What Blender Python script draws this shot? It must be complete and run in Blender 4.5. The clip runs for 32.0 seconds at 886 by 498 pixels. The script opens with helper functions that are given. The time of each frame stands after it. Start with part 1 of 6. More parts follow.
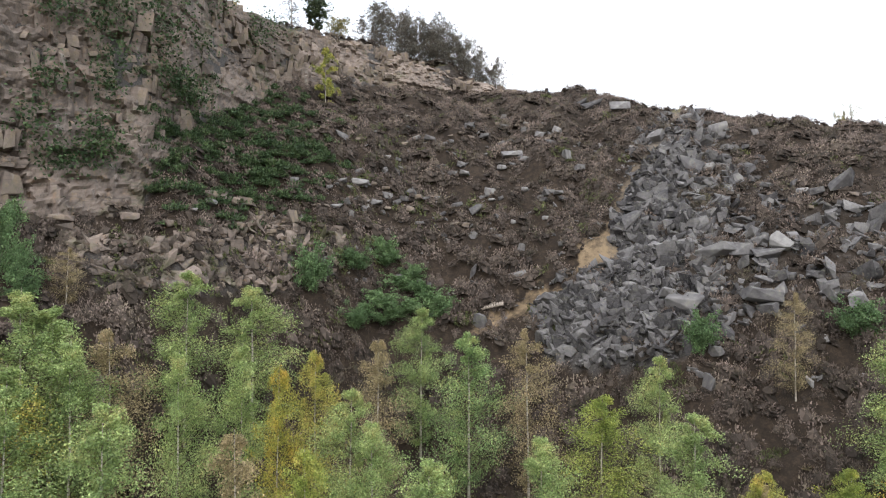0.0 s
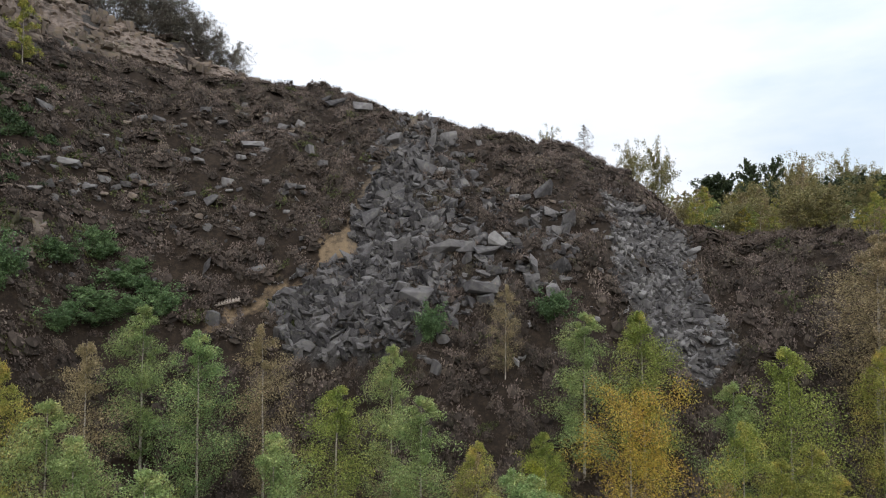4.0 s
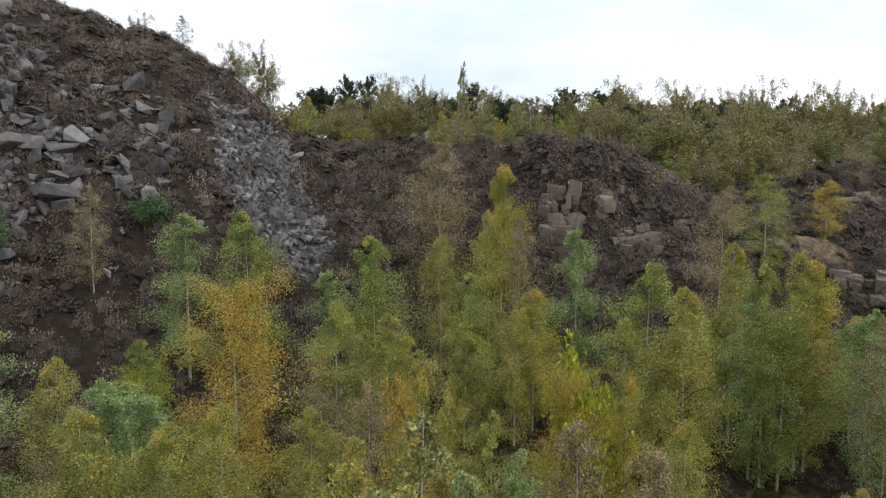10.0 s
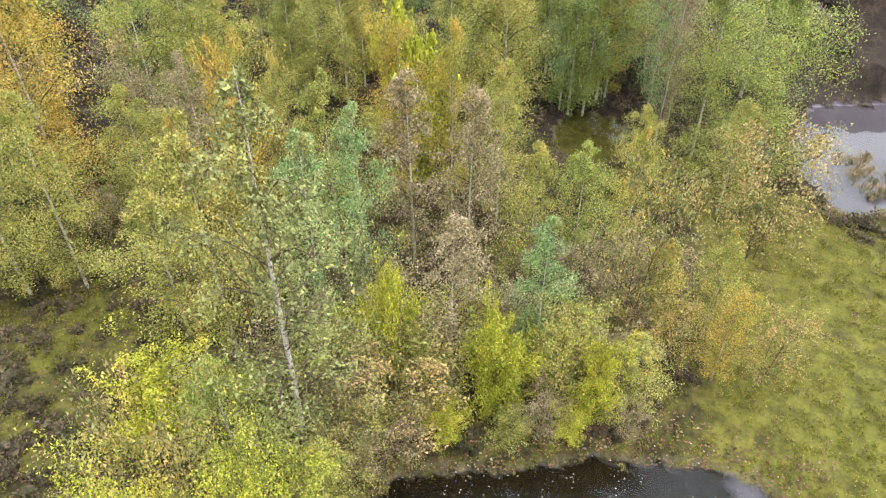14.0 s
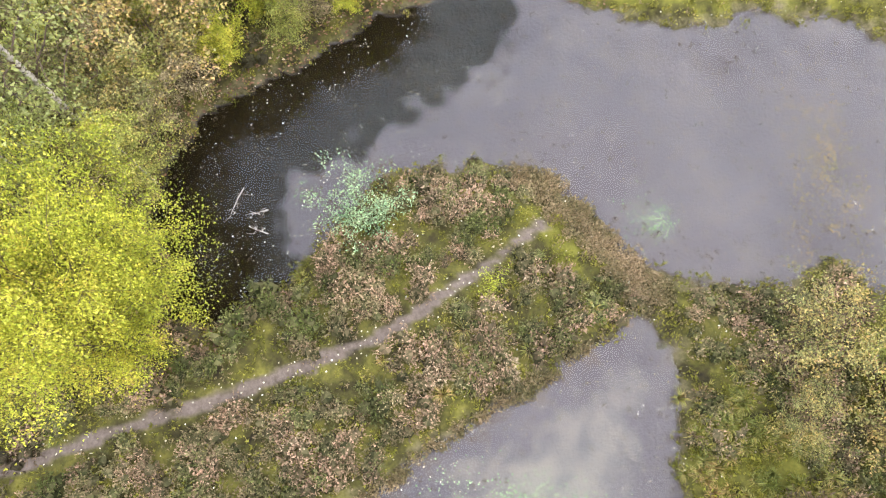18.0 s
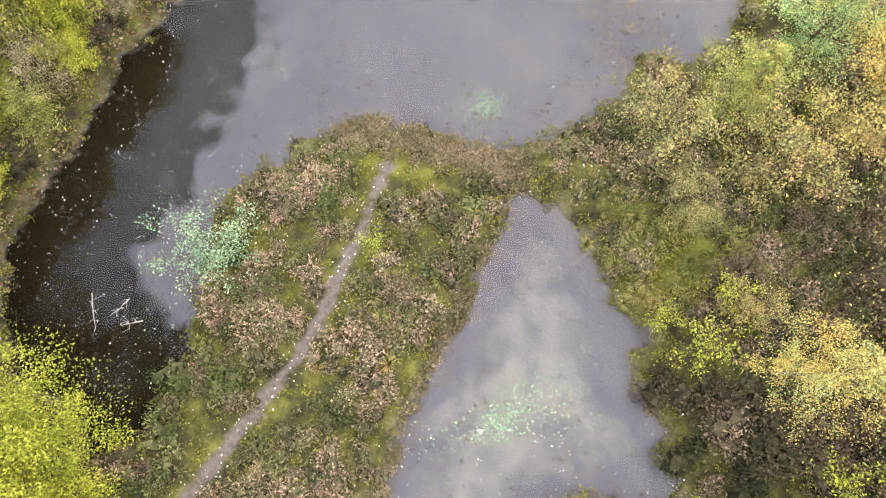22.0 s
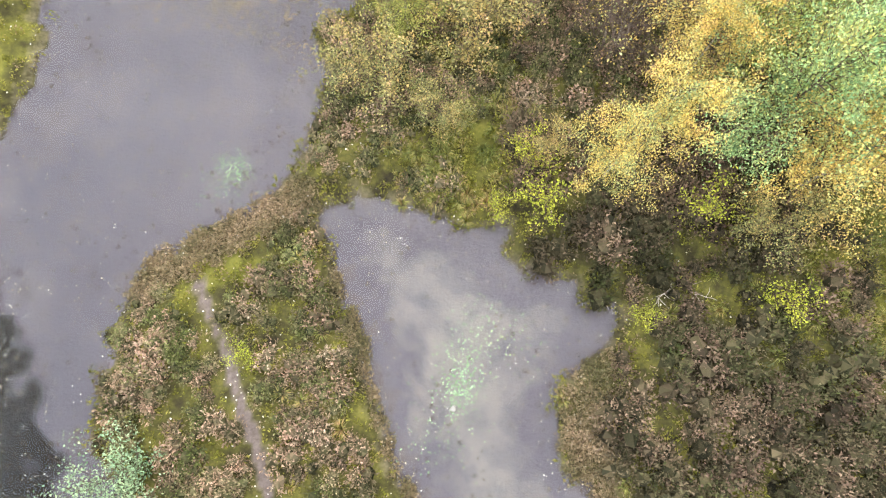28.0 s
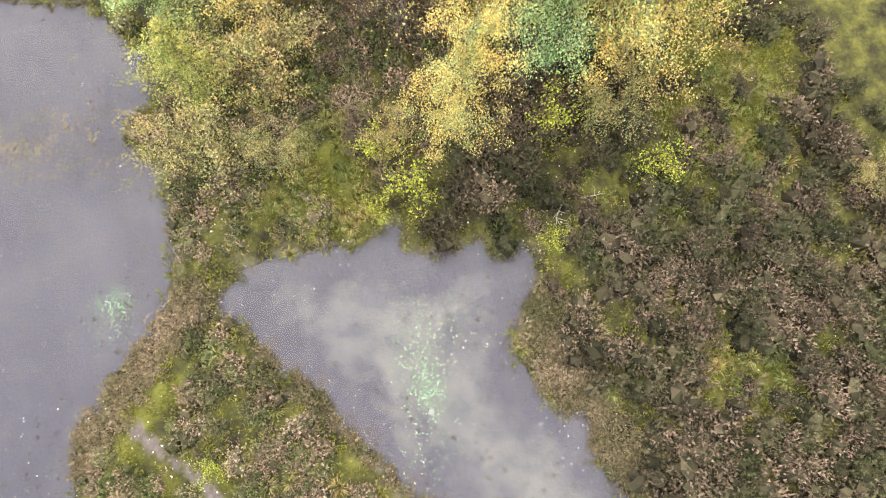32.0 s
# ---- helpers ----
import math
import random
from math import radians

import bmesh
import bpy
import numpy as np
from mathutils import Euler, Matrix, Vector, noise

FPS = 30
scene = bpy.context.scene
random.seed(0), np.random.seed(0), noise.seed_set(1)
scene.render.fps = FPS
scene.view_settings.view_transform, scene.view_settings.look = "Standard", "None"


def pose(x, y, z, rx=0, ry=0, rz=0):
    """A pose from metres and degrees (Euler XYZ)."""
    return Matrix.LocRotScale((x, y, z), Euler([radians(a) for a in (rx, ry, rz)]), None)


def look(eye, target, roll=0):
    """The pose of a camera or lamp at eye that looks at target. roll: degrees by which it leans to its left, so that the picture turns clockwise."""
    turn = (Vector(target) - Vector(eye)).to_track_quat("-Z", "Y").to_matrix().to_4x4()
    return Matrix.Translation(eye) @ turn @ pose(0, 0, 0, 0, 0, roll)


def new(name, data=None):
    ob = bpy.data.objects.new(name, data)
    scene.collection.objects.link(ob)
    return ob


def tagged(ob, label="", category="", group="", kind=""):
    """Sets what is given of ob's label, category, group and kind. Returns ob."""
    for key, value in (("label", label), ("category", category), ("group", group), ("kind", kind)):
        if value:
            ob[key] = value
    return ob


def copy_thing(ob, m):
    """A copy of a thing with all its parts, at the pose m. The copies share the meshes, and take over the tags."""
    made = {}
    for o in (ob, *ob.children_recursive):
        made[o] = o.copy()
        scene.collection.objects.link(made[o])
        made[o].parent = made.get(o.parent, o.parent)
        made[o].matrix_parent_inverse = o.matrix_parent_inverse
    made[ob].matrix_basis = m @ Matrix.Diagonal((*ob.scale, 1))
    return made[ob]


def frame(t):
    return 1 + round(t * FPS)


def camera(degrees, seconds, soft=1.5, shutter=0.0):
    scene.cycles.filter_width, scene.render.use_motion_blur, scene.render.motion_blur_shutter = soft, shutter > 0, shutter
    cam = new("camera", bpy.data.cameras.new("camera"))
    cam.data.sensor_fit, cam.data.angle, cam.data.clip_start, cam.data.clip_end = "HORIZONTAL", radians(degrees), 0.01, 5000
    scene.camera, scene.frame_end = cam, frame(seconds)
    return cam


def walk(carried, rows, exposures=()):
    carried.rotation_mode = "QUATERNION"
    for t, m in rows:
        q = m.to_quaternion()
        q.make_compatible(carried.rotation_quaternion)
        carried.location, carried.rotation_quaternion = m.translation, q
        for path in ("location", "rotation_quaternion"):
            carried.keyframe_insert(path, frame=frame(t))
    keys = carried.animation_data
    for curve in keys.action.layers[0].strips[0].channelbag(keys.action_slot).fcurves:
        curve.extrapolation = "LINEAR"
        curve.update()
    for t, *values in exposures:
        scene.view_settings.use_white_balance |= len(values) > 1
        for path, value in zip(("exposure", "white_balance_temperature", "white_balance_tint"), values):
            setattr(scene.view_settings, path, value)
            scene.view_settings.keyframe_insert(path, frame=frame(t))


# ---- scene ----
cam = camera(71.87, 32.0, soft=1.15)
# seconds, x, y, z, pitch, yaw: a craft that hovers, turns and tilts its lens down
ROWS = [
    (0.0, -0.617, 0.226, 18.435, 2.411, 0.000),
    (0.5, -0.562, 0.238, 18.388, 2.409, -2.927),
    (1.0, -0.521, 0.250, 18.338, 2.391, -5.895),
    (1.5, -0.500, 0.260, 18.287, 2.374, -8.893),
    (2.0, -0.480, 0.252, 18.238, 2.363, -11.870),
    (2.5, -0.448, 0.239, 18.204, 2.311, -14.819),
    (4.5, -0.237, 0.220, 18.134, 2.166, -26.699),
    (5.0, -0.200, 0.209, 18.086, 2.146, -29.840),
    (5.5, -0.171, 0.187, 18.014, 2.153, -33.016),
    (6.0, -0.146, 0.169, 17.914, 2.163, -36.285),
    (6.5, -0.111, 0.149, 17.790, 2.213, -39.610),
    (7.0, -0.069, 0.138, 17.653, 2.267, -43.252),
    (7.5, -0.036, 0.135, 17.528, 2.293, -46.740),
    (8.0, -0.010, 0.117, 17.440, 1.425, -49.204),
    (8.5, 0.013, 0.082, 17.377, -0.017, -51.727),
    (9.0, 0.062, 0.053, 17.326, -1.356, -54.215),
    (9.5, 0.135, 0.019, 17.251, -3.116, -56.445),
    (10.0, 0.204, -0.028, 17.161, -5.874, -58.843),
    (10.5, 0.271, -0.068, 17.083, -8.531, -60.884),
    (11.0, 0.315, -0.096, 17.009, -11.534, -63.058),
    (11.5, 0.364, -0.113, 16.939, -14.792, -65.188),
    (12.0, 0.398, -0.137, 16.898, -18.281, -67.259),
    (12.5, 0.408, -0.171, 16.869, -22.436, -69.301),
    (13.0, 0.404, -0.194, 16.850, -27.144, -71.073),
    (13.5, 0.420, -0.218, 16.836, -31.977, -72.757),
    (14.0, 0.461, -0.270, 16.834, -36.903, -74.501),
    (14.5, 0.492, -0.350, 16.806, -41.806, -76.316),
    (15.0, 0.475, -0.475, 16.729, -46.426, -78.552),
    (15.5, 0.435, -0.620, 16.615, -51.006, -81.748),
    (17.5, 0.210, -0.972, 16.072, -68.926, -97.979),
    (18.0, 0.153, -1.067, 16.041, -72.978, -102.356),
    (18.5, 0.112, -1.149, 16.030, -75.948, -106.450),
    (19.0, 0.075, -1.248, 16.003, -76.984, -110.483),
    (19.5, 0.019, -1.346, 15.970, -76.880, -114.436),
    (20.0, -0.048, -1.435, 15.943, -76.808, -118.437),
    (20.5, -0.108, -1.527, 15.908, -76.731, -122.399),
    (21.0, -0.156, -1.623, 15.880, -76.808, -126.435),
    (21.5, -0.204, -1.718, 15.850, -76.986, -130.396),
    (22.0, -0.267, -1.802, 15.823, -76.987, -134.435),
    (22.5, -0.348, -1.855, 15.801, -76.888, -138.376),
    (23.0, -0.438, -1.894, 15.799, -76.827, -142.309),
    (23.5, -0.517, -1.946, 15.802, -76.833, -146.148),
    (24.0, -0.577, -2.026, 15.805, -76.975, -149.908),
    (24.5, -0.628, -2.128, 15.817, -77.208, -153.735),
    (25.0, -0.688, -2.233, 15.861, -77.524, -157.547),
    (25.5, -0.784, -2.321, 15.900, -77.700, -161.257),
    (27.5, -1.254, -2.496, 16.026, -77.957, -175.899),
    (28.0, -1.375, -2.496, 16.046, -77.953, -179.583),
    (28.5, -1.505, -2.462, 16.049, -77.788, -183.040),
    (29.0, -1.616, -2.417, 16.039, -77.617, -186.579),
    (29.5, -1.696, -2.385, 16.051, -77.515, -190.181),
    (30.0, -1.783, -2.354, 16.070, -77.478, -193.815),
    (30.5, -1.890, -2.313, 16.075, -77.451, -197.448),
    (31.0, -1.984, -2.280, 16.054, -77.417, -200.930),
    (31.5, -2.096, -2.239, 16.037, -77.375, -204.617),
    (32.0, -2.192, -2.190, 16.036, -77.406, -208.426),
]
walk(cam, [(t, pose(x, y, z, 90 + pitch, 0, yaw)) for t, x, y, z, pitch, yaw in ROWS],
     [(0.0, 0.82), (2.0, 0.46), (4.5, -0.06), (6.0, -0.26), (9.0, -0.24), (10.0, 0.16), (10.5, 0.34), (11.0, 0.54), (12.0, 1.12), (13.0, 1.38), (15.0, 1.58), (19.0, 1.60), (25.0, 1.64), (32.0, 1.62)])

# ---- light: a bright overcast sky ----
world = bpy.data.worlds.new("overcast_sky")
scene.world = world
world.use_nodes = True
wn = world.node_tree.nodes
wl = world.node_tree.links
wn.clear()
w_out = wn.new("ShaderNodeOutputWorld")
w_bg = wn.new("ShaderNodeBackground")
w_sky = wn.new("ShaderNodeTexSky")
w_sky.sky_type = "NISHITA"
w_sky.sun_disc = False
w_sky.sun_elevation = radians(40)
w_sky.sun_rotation = radians(185)
w_sky.dust_density = 4.0
w_co = wn.new("ShaderNodeTexCoord")
w_map = wn.new("ShaderNodeMapping")
w_map.inputs["Scale"].default_value = (1.0, 1.0, 3.2)
w_noise = wn.new("ShaderNodeTexNoise")
w_noise.inputs["Scale"].default_value = 1.7
w_noise.inputs["Detail"].default_value = 6.0
w_noise.inputs["Roughness"].default_value = 0.55
w_ramp = wn.new("ShaderNodeValToRGB")
w_ramp.color_ramp.elements[0].position = 0.32
w_ramp.color_ramp.elements[0].color = (0.62, 0.72, 0.84, 1)
w_ramp.color_ramp.elements[1].position = 0.62
w_ramp.color_ramp.elements[1].color = (0.95, 0.96, 1.0, 1)
w_scale = wn.new("ShaderNodeVectorMath")
w_scale.operation = "SCALE"
w_axes = wn.new("ShaderNodeSeparateXYZ")
w_rise = wn.new("ShaderNodeMapRange")
w_rise.inputs["From Min"].default_value = 0.15
w_rise.inputs["From Max"].default_value = 1.0
w_rise.inputs["To Min"].default_value = 9.9
w_rise.inputs["To Max"].default_value = 15.0
wl.new(w_co.outputs["Generated"], w_axes.inputs["Vector"])
wl.new(w_axes.outputs["Z"], w_rise.inputs["Value"])
wl.new(w_rise.outputs["Result"], w_scale.inputs["Scale"])
w_mix = wn.new("ShaderNodeMix")
w_mix.data_type = "RGBA"
w_mix.inputs["Factor"].default_value = 0.9
wl.new(w_co.outputs["Generated"], w_map.inputs["Vector"])
wl.new(w_map.outputs["Vector"], w_noise.inputs["Vector"])
wl.new(w_noise.outputs["Fac"], w_ramp.inputs["Fac"])
wl.new(w_ramp.outputs["Color"], w_scale.inputs[0])
wl.new(w_sky.outputs["Color"], w_mix.inputs["A"])
wl.new(w_scale.outputs["Vector"], w_mix.inputs["B"])
wl.new(w_mix.outputs["Result"], w_bg.inputs["Color"])
w_bg.inputs["Strength"].default_value = 0.12
wl.new(w_bg.outputs["Background"], w_out.inputs["Surface"])

sun = new("sun", bpy.data.lights.new("sun", "SUN"))
sun.data.energy = 0.6
sun.data.angle = radians(90)
sun.data.color = (1.0, 0.97, 0.92)
sun.matrix_world = look((0, 0, 0), (math.sin(radians(185)) * -0.77, math.cos(radians(185)) * -0.77, -0.64))

# ---- materials ----


def material(name, rough=0.9, spec=0.2):
    m = bpy.data.materials.new(name)
    m.use_nodes = True
    b = m.node_tree.nodes["Principled BSDF"]
    b.inputs["Roughness"].default_value = rough
    b.inputs["Specular IOR Level"].default_value = spec
    return m, m.node_tree.nodes, m.node_tree.links, b


def noise_node(n, l, scale, detail=4.0, rough=0.6, where=None):
    t = n.new("ShaderNodeTexNoise")
    t.inputs["Scale"].default_value = scale
    t.inputs["Detail"].default_value = detail
    t.inputs["Roughness"].default_value = rough
    if where is None:
        where = n.new("ShaderNodeTexCoord").outputs["Object"]
    l.new(where, t.inputs["Vector"])
    return t.outputs["Fac"]


def ramp(n, l, fac, stops):
    r = n.new("ShaderNodeValToRGB")
    e = r.color_ramp.elements
    while len(e) < len(stops):
        e.new(0.5)
    for k, (p, c) in zip(e, stops):
        k.position, k.color = p, (*c, 1)
    l.new(fac, r.inputs["Fac"])
    return r.outputs["Color"]


def mix(n, l, fac, a, b):
    m = n.new("ShaderNodeMix")
    m.data_type = "RGBA"
    for key, v in (("Factor", fac), ("A", a), ("B", b)):
        if isinstance(v, (int, float)):
            m.inputs[key].default_value = v
        elif isinstance(v, tuple):
            m.inputs[key].default_value = (*v, 1)
        else:
            l.new(v, m.inputs[key])
    return m.outputs["Result"]


def maths(n, l, op, a, b=0.0, clamp=False):
    m = n.new("ShaderNodeMath")
    m.operation, m.use_clamp = op, clamp
    for k, v in enumerate((a, b)):
        if isinstance(v, (int, float)):
            m.inputs[k].default_value = v
        else:
            l.new(v, m.inputs[k])
    return m.outputs[0]


def bump(n, l, b, height, strength, distance):
    k = n.new("ShaderNodeBump")
    k.inputs["Strength"].default_value = strength
    k.inputs["Distance"].default_value = distance
    l.new(height, k.inputs["Height"])
    l.new(k.outputs["Normal"], b.inputs["Normal"])


def island(n):
    return n.new("ShaderNodeNewGeometry").outputs["Random Per Island"]


def leaf_material(name, stops, spread=0.12, through_light=0.16):
    """Leaves that differ one by one, and a little from plant to plant; some light passes through them."""
    m, n, l, b = material(name, 0.6, 0.25)
    fac = island(n)
    own = n.new("ShaderNodeObjectInfo").outputs["Random"]
    patch = noise_node(n, l, 0.9, 2.0)
    fac = maths(n, l, "ADD", maths(n, l, "MULTIPLY", fac, 0.45), maths(n, l, "MULTIPLY", patch, 1.7))
    fac = maths(n, l, "ADD", fac, maths(n, l, "MULTIPLY", maths(n, l, "SUBTRACT", own, 0.5), spread * 2), False)
    fac = maths(n, l, "SUBTRACT", fac, 0.55, True)
    hue = ramp(n, l, fac, stops)
    toss = n.new("ShaderNodeTexWhiteNoise")
    toss.noise_dimensions = "1D"
    l.new(maths(n, l, "MULTIPLY", island(n), 917.0), toss.inputs["W"])
    tone = maths(n, l, "ADD", maths(n, l, "MULTIPLY", toss.outputs["Value"], 0.78), 0.44)
    sc = n.new("ShaderNodeVectorMath")
    sc.operation = "SCALE"
    l.new(hue, sc.inputs[0])
    l.new(tone, sc.inputs["Scale"])
    col = sc.outputs["Vector"]
    l.new(col, b.inputs["Base Color"])
    tr = n.new("ShaderNodeBsdfTranslucent")
    l.new(col, tr.inputs["Color"])
    mx = n.new("ShaderNodeMixShader")
    mx.inputs["Fac"].default_value = through_light
    l.new(b.outputs["BSDF"], mx.inputs[1])
    l.new(tr.outputs["BSDF"], mx.inputs[2])
    l.new(mx.outputs["Shader"], n["Material Output"].inputs["Surface"])
    return m


LEAF = {
    "green": leaf_material("birch_leaf_green", [(0, (0.149, 0.206, 0.049)), (0.45, (0.323, 0.386, 0.090)), (0.8, (0.477, 0.489, 0.121)), (1, (0.596, 0.489, 0.134))]),
    "olive": leaf_material("birch_leaf_olive", [(0, (0.184, 0.213, 0.048)), (0.4, (0.358, 0.386, 0.092)), (0.72, (0.532, 0.483, 0.124)), (1, (0.657, 0.473, 0.128))]),
    "yellow": leaf_material("birch_leaf_yellow", [(0, (0.216, 0.247, 0.060)), (0.35, (0.389, 0.389, 0.085)), (0.7, (0.626, 0.483, 0.093)), (1, (0.713, 0.473, 0.128))]),
    "orange": leaf_material("birch_leaf_orange", [(0, (0.250, 0.280, 0.065)), (0.35, (0.420, 0.370, 0.075)), (0.7, (0.590, 0.420, 0.075)), (1, (0.660, 0.420, 0.120))]),
    "lime": leaf_material("willow_leaf_lime", [(0, (0.236, 0.280, 0.032)), (0.45, (0.450, 0.478, 0.049)), (0.8, (0.631, 0.583, 0.076)), (1, (0.675, 0.537, 0.086))]),
    "blue": leaf_material("birch_leaf_deep_green", [(0, (0.120, 0.200, 0.075)), (0.45, (0.250, 0.380, 0.140)), (0.75, (0.400, 0.500, 0.200)), (1, (0.580, 0.540, 0.200))]),
    "brown": leaf_material("birch_leaf_brown", [(0, (0.220, 0.185, 0.100)), (0.45, (0.380, 0.310, 0.165)), (0.8, (0.480, 0.380, 0.220)), (1, (0.580, 0.430, 0.270))]),
    "pale": leaf_material("sallow_leaf_pale", [(0, (0.186, 0.220, 0.084)), (0.4, (0.335, 0.317, 0.115)), (0.65, (0.501, 0.387, 0.130)), (0.85, (0.613, 0.405, 0.138)), (1, (0.669, 0.431, 0.238))]),
    "silver": leaf_material("birch_leaf_silvery", [(0.0, (0.186, 0.205, 0.072)), (0.5, (0.328, 0.346, 0.122)), (0.8, (0.459, 0.432, 0.138)), (1.0, (0.600, 0.497, 0.145))]),
    "gold": leaf_material("birch_leaf_gold", [(0, (0.302, 0.396, 0.189)), (0.3, (0.487, 0.539, 0.218)), (0.55, (0.754, 0.605, 0.179)), (0.8, (0.882, 0.616, 0.159)), (1, (0.905, 0.594, 0.218))]),
    "aspen": leaf_material("aspen_leaf_grey_green", [(0, (0.204, 0.376, 0.145)), (0.4, (0.388, 0.559, 0.235)), (0.65, (0.581, 0.650, 0.235)), (0.85, (0.734, 0.661, 0.190)), (1, (0.755, 0.559, 0.190))]),
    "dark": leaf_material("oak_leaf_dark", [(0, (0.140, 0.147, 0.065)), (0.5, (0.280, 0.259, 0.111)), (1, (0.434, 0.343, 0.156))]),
    "twig": leaf_material("bare_twig_ends", [(0, (0.105, 0.093, 0.078)), (0.5, (0.180, 0.162, 0.132)), (1, (0.270, 0.247, 0.195))]),
    "bilberry": leaf_material("bilberry_leaf", [(0, (0.050, 0.055, 0.020)), (0.5, (0.100, 0.115, 0.038)), (1, (0.170, 0.170, 0.060))]),
    "sedge": leaf_material("sedge_blade", [(0, (0.085, 0.110, 0.022)), (0.4, (0.190, 0.205, 0.045)), (0.7, (0.330, 0.280, 0.085)), (1, (0.420, 0.260, 0.105))]),
    "soft": leaf_material("birch_leaf_soft_green", [(0, (0.148, 0.223, 0.084)), (0.45, (0.296, 0.396, 0.146)), (0.8, (0.425, 0.495, 0.188)), (1, (0.554, 0.525, 0.217))]),
    "sprout": leaf_material("sapling_leaf", [(0, (0.160, 0.300, 0.140)), (0.4, (0.320, 0.470, 0.260)), (0.75, (0.450, 0.570, 0.310)), (1, (0.600, 0.580, 0.280))]),
    "rhodo": leaf_material("rhododendron_leaf", [(0, (0.070, 0.125, 0.055)), (0.5, (0.150, 0.240, 0.100)), (1, (0.260, 0.370, 0.160))]),
    "ivy": leaf_material("ivy_leaf", [(0.0, (0.025, 0.05, 0.02)), (0.5, (0.06, 0.10, 0.04)), (1.0, (0.12, 0.17, 0.07))]),
    "pine": leaf_material("pine_needle", [(0.0, (0.035, 0.05, 0.025)), (0.5, (0.06, 0.085, 0.04)), (1.0, (0.11, 0.135, 0.06))], 0.1, 0.1),
}
def heather_material(name, low, heads, patch_size, lean_on_patch=0.9):
    """A dark ramp in the core, paler withered flower heads at the tips; each plant has its own colour, in loose
    patches.
    """
    m, n, l, b = material(name, 0.8, 0.12)
    tip = n.new("ShaderNodeAttribute")
    tip.attribute_name = "tip"
    plant_own = n.new("ShaderNodeAttribute")
    plant_own.attribute_name = "plant"
    own = island(n)
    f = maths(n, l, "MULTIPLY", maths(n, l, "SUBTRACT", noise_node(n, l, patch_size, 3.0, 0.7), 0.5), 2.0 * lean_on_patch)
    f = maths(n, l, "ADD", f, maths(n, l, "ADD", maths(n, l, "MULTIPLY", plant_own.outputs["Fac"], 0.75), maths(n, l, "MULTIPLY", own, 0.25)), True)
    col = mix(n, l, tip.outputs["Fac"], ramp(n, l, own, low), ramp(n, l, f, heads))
    toss = n.new("ShaderNodeTexWhiteNoise")
    toss.noise_dimensions = "1D"
    l.new(maths(n, l, "MULTIPLY", plant_own.outputs["Fac"], 613.0), toss.inputs["W"])
    sc = n.new("ShaderNodeVectorMath")
    sc.operation = "SCALE"
    l.new(col, sc.inputs[0])
    l.new(maths(n, l, "ADD", maths(n, l, "MULTIPLY", toss.outputs["Value"], 0.85), 0.55), sc.inputs["Scale"])
    l.new(sc.outputs["Vector"], b.inputs["Base Color"])
    return m


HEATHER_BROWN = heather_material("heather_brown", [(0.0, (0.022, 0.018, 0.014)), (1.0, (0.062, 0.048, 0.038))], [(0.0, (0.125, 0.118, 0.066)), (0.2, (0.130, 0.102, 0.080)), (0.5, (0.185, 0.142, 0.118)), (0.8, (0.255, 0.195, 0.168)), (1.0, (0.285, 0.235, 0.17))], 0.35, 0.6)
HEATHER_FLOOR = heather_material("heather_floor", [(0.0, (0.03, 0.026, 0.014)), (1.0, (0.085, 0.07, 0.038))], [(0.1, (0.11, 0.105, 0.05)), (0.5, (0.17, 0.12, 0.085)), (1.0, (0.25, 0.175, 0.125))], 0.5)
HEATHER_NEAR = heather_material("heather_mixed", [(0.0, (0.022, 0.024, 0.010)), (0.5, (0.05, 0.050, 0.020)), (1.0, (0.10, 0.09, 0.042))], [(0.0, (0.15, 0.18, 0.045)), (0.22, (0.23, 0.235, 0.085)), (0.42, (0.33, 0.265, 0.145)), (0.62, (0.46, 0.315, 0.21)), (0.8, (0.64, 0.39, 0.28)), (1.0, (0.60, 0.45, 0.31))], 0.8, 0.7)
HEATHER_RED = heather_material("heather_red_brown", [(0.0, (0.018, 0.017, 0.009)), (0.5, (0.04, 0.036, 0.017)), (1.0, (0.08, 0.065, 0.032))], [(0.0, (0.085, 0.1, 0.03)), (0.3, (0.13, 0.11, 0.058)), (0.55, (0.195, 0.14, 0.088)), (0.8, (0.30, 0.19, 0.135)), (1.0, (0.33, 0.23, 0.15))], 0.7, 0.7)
DEAD_GRASS = leaf_material("dead_grass", [(0.0, (0.12, 0.125, 0.045)), (0.4, (0.23, 0.185, 0.09)), (0.75, (0.35, 0.255, 0.145)), (1.0, (0.46, 0.33, 0.21))], 0.0, 0.2)
GRASS = leaf_material("grass_blade", [(0.0, (0.11, 0.12, 0.015)), (0.5, (0.23, 0.22, 0.03)), (0.85, (0.33, 0.29, 0.06)), (1.0, (0.38, 0.28, 0.11))], 0.0, 0.3)
BROWN_LITTER = leaf_material("brown_fallen_leaf", [(0.0, (0.07, 0.035, 0.022)), (0.5, (0.19, 0.10, 0.06)), (0.85, (0.32, 0.19, 0.12)), (1.0, (0.5, 0.38, 0.28))], 0.0, 0.1)
DROWNED = leaf_material("drowned_weed", [(0.0, (0.04, 0.028, 0.016)), (0.5, (0.09, 0.065, 0.035)), (1.0, (0.16, 0.12, 0.06))], 0.0, 0.1)
LITTER = leaf_material("fallen_leaf", [(0.0, (0.35, 0.25, 0.14)), (0.4, (0.6, 0.52, 0.38)), (1.0, (0.8, 0.77, 0.7))], 0.0, 0.1)


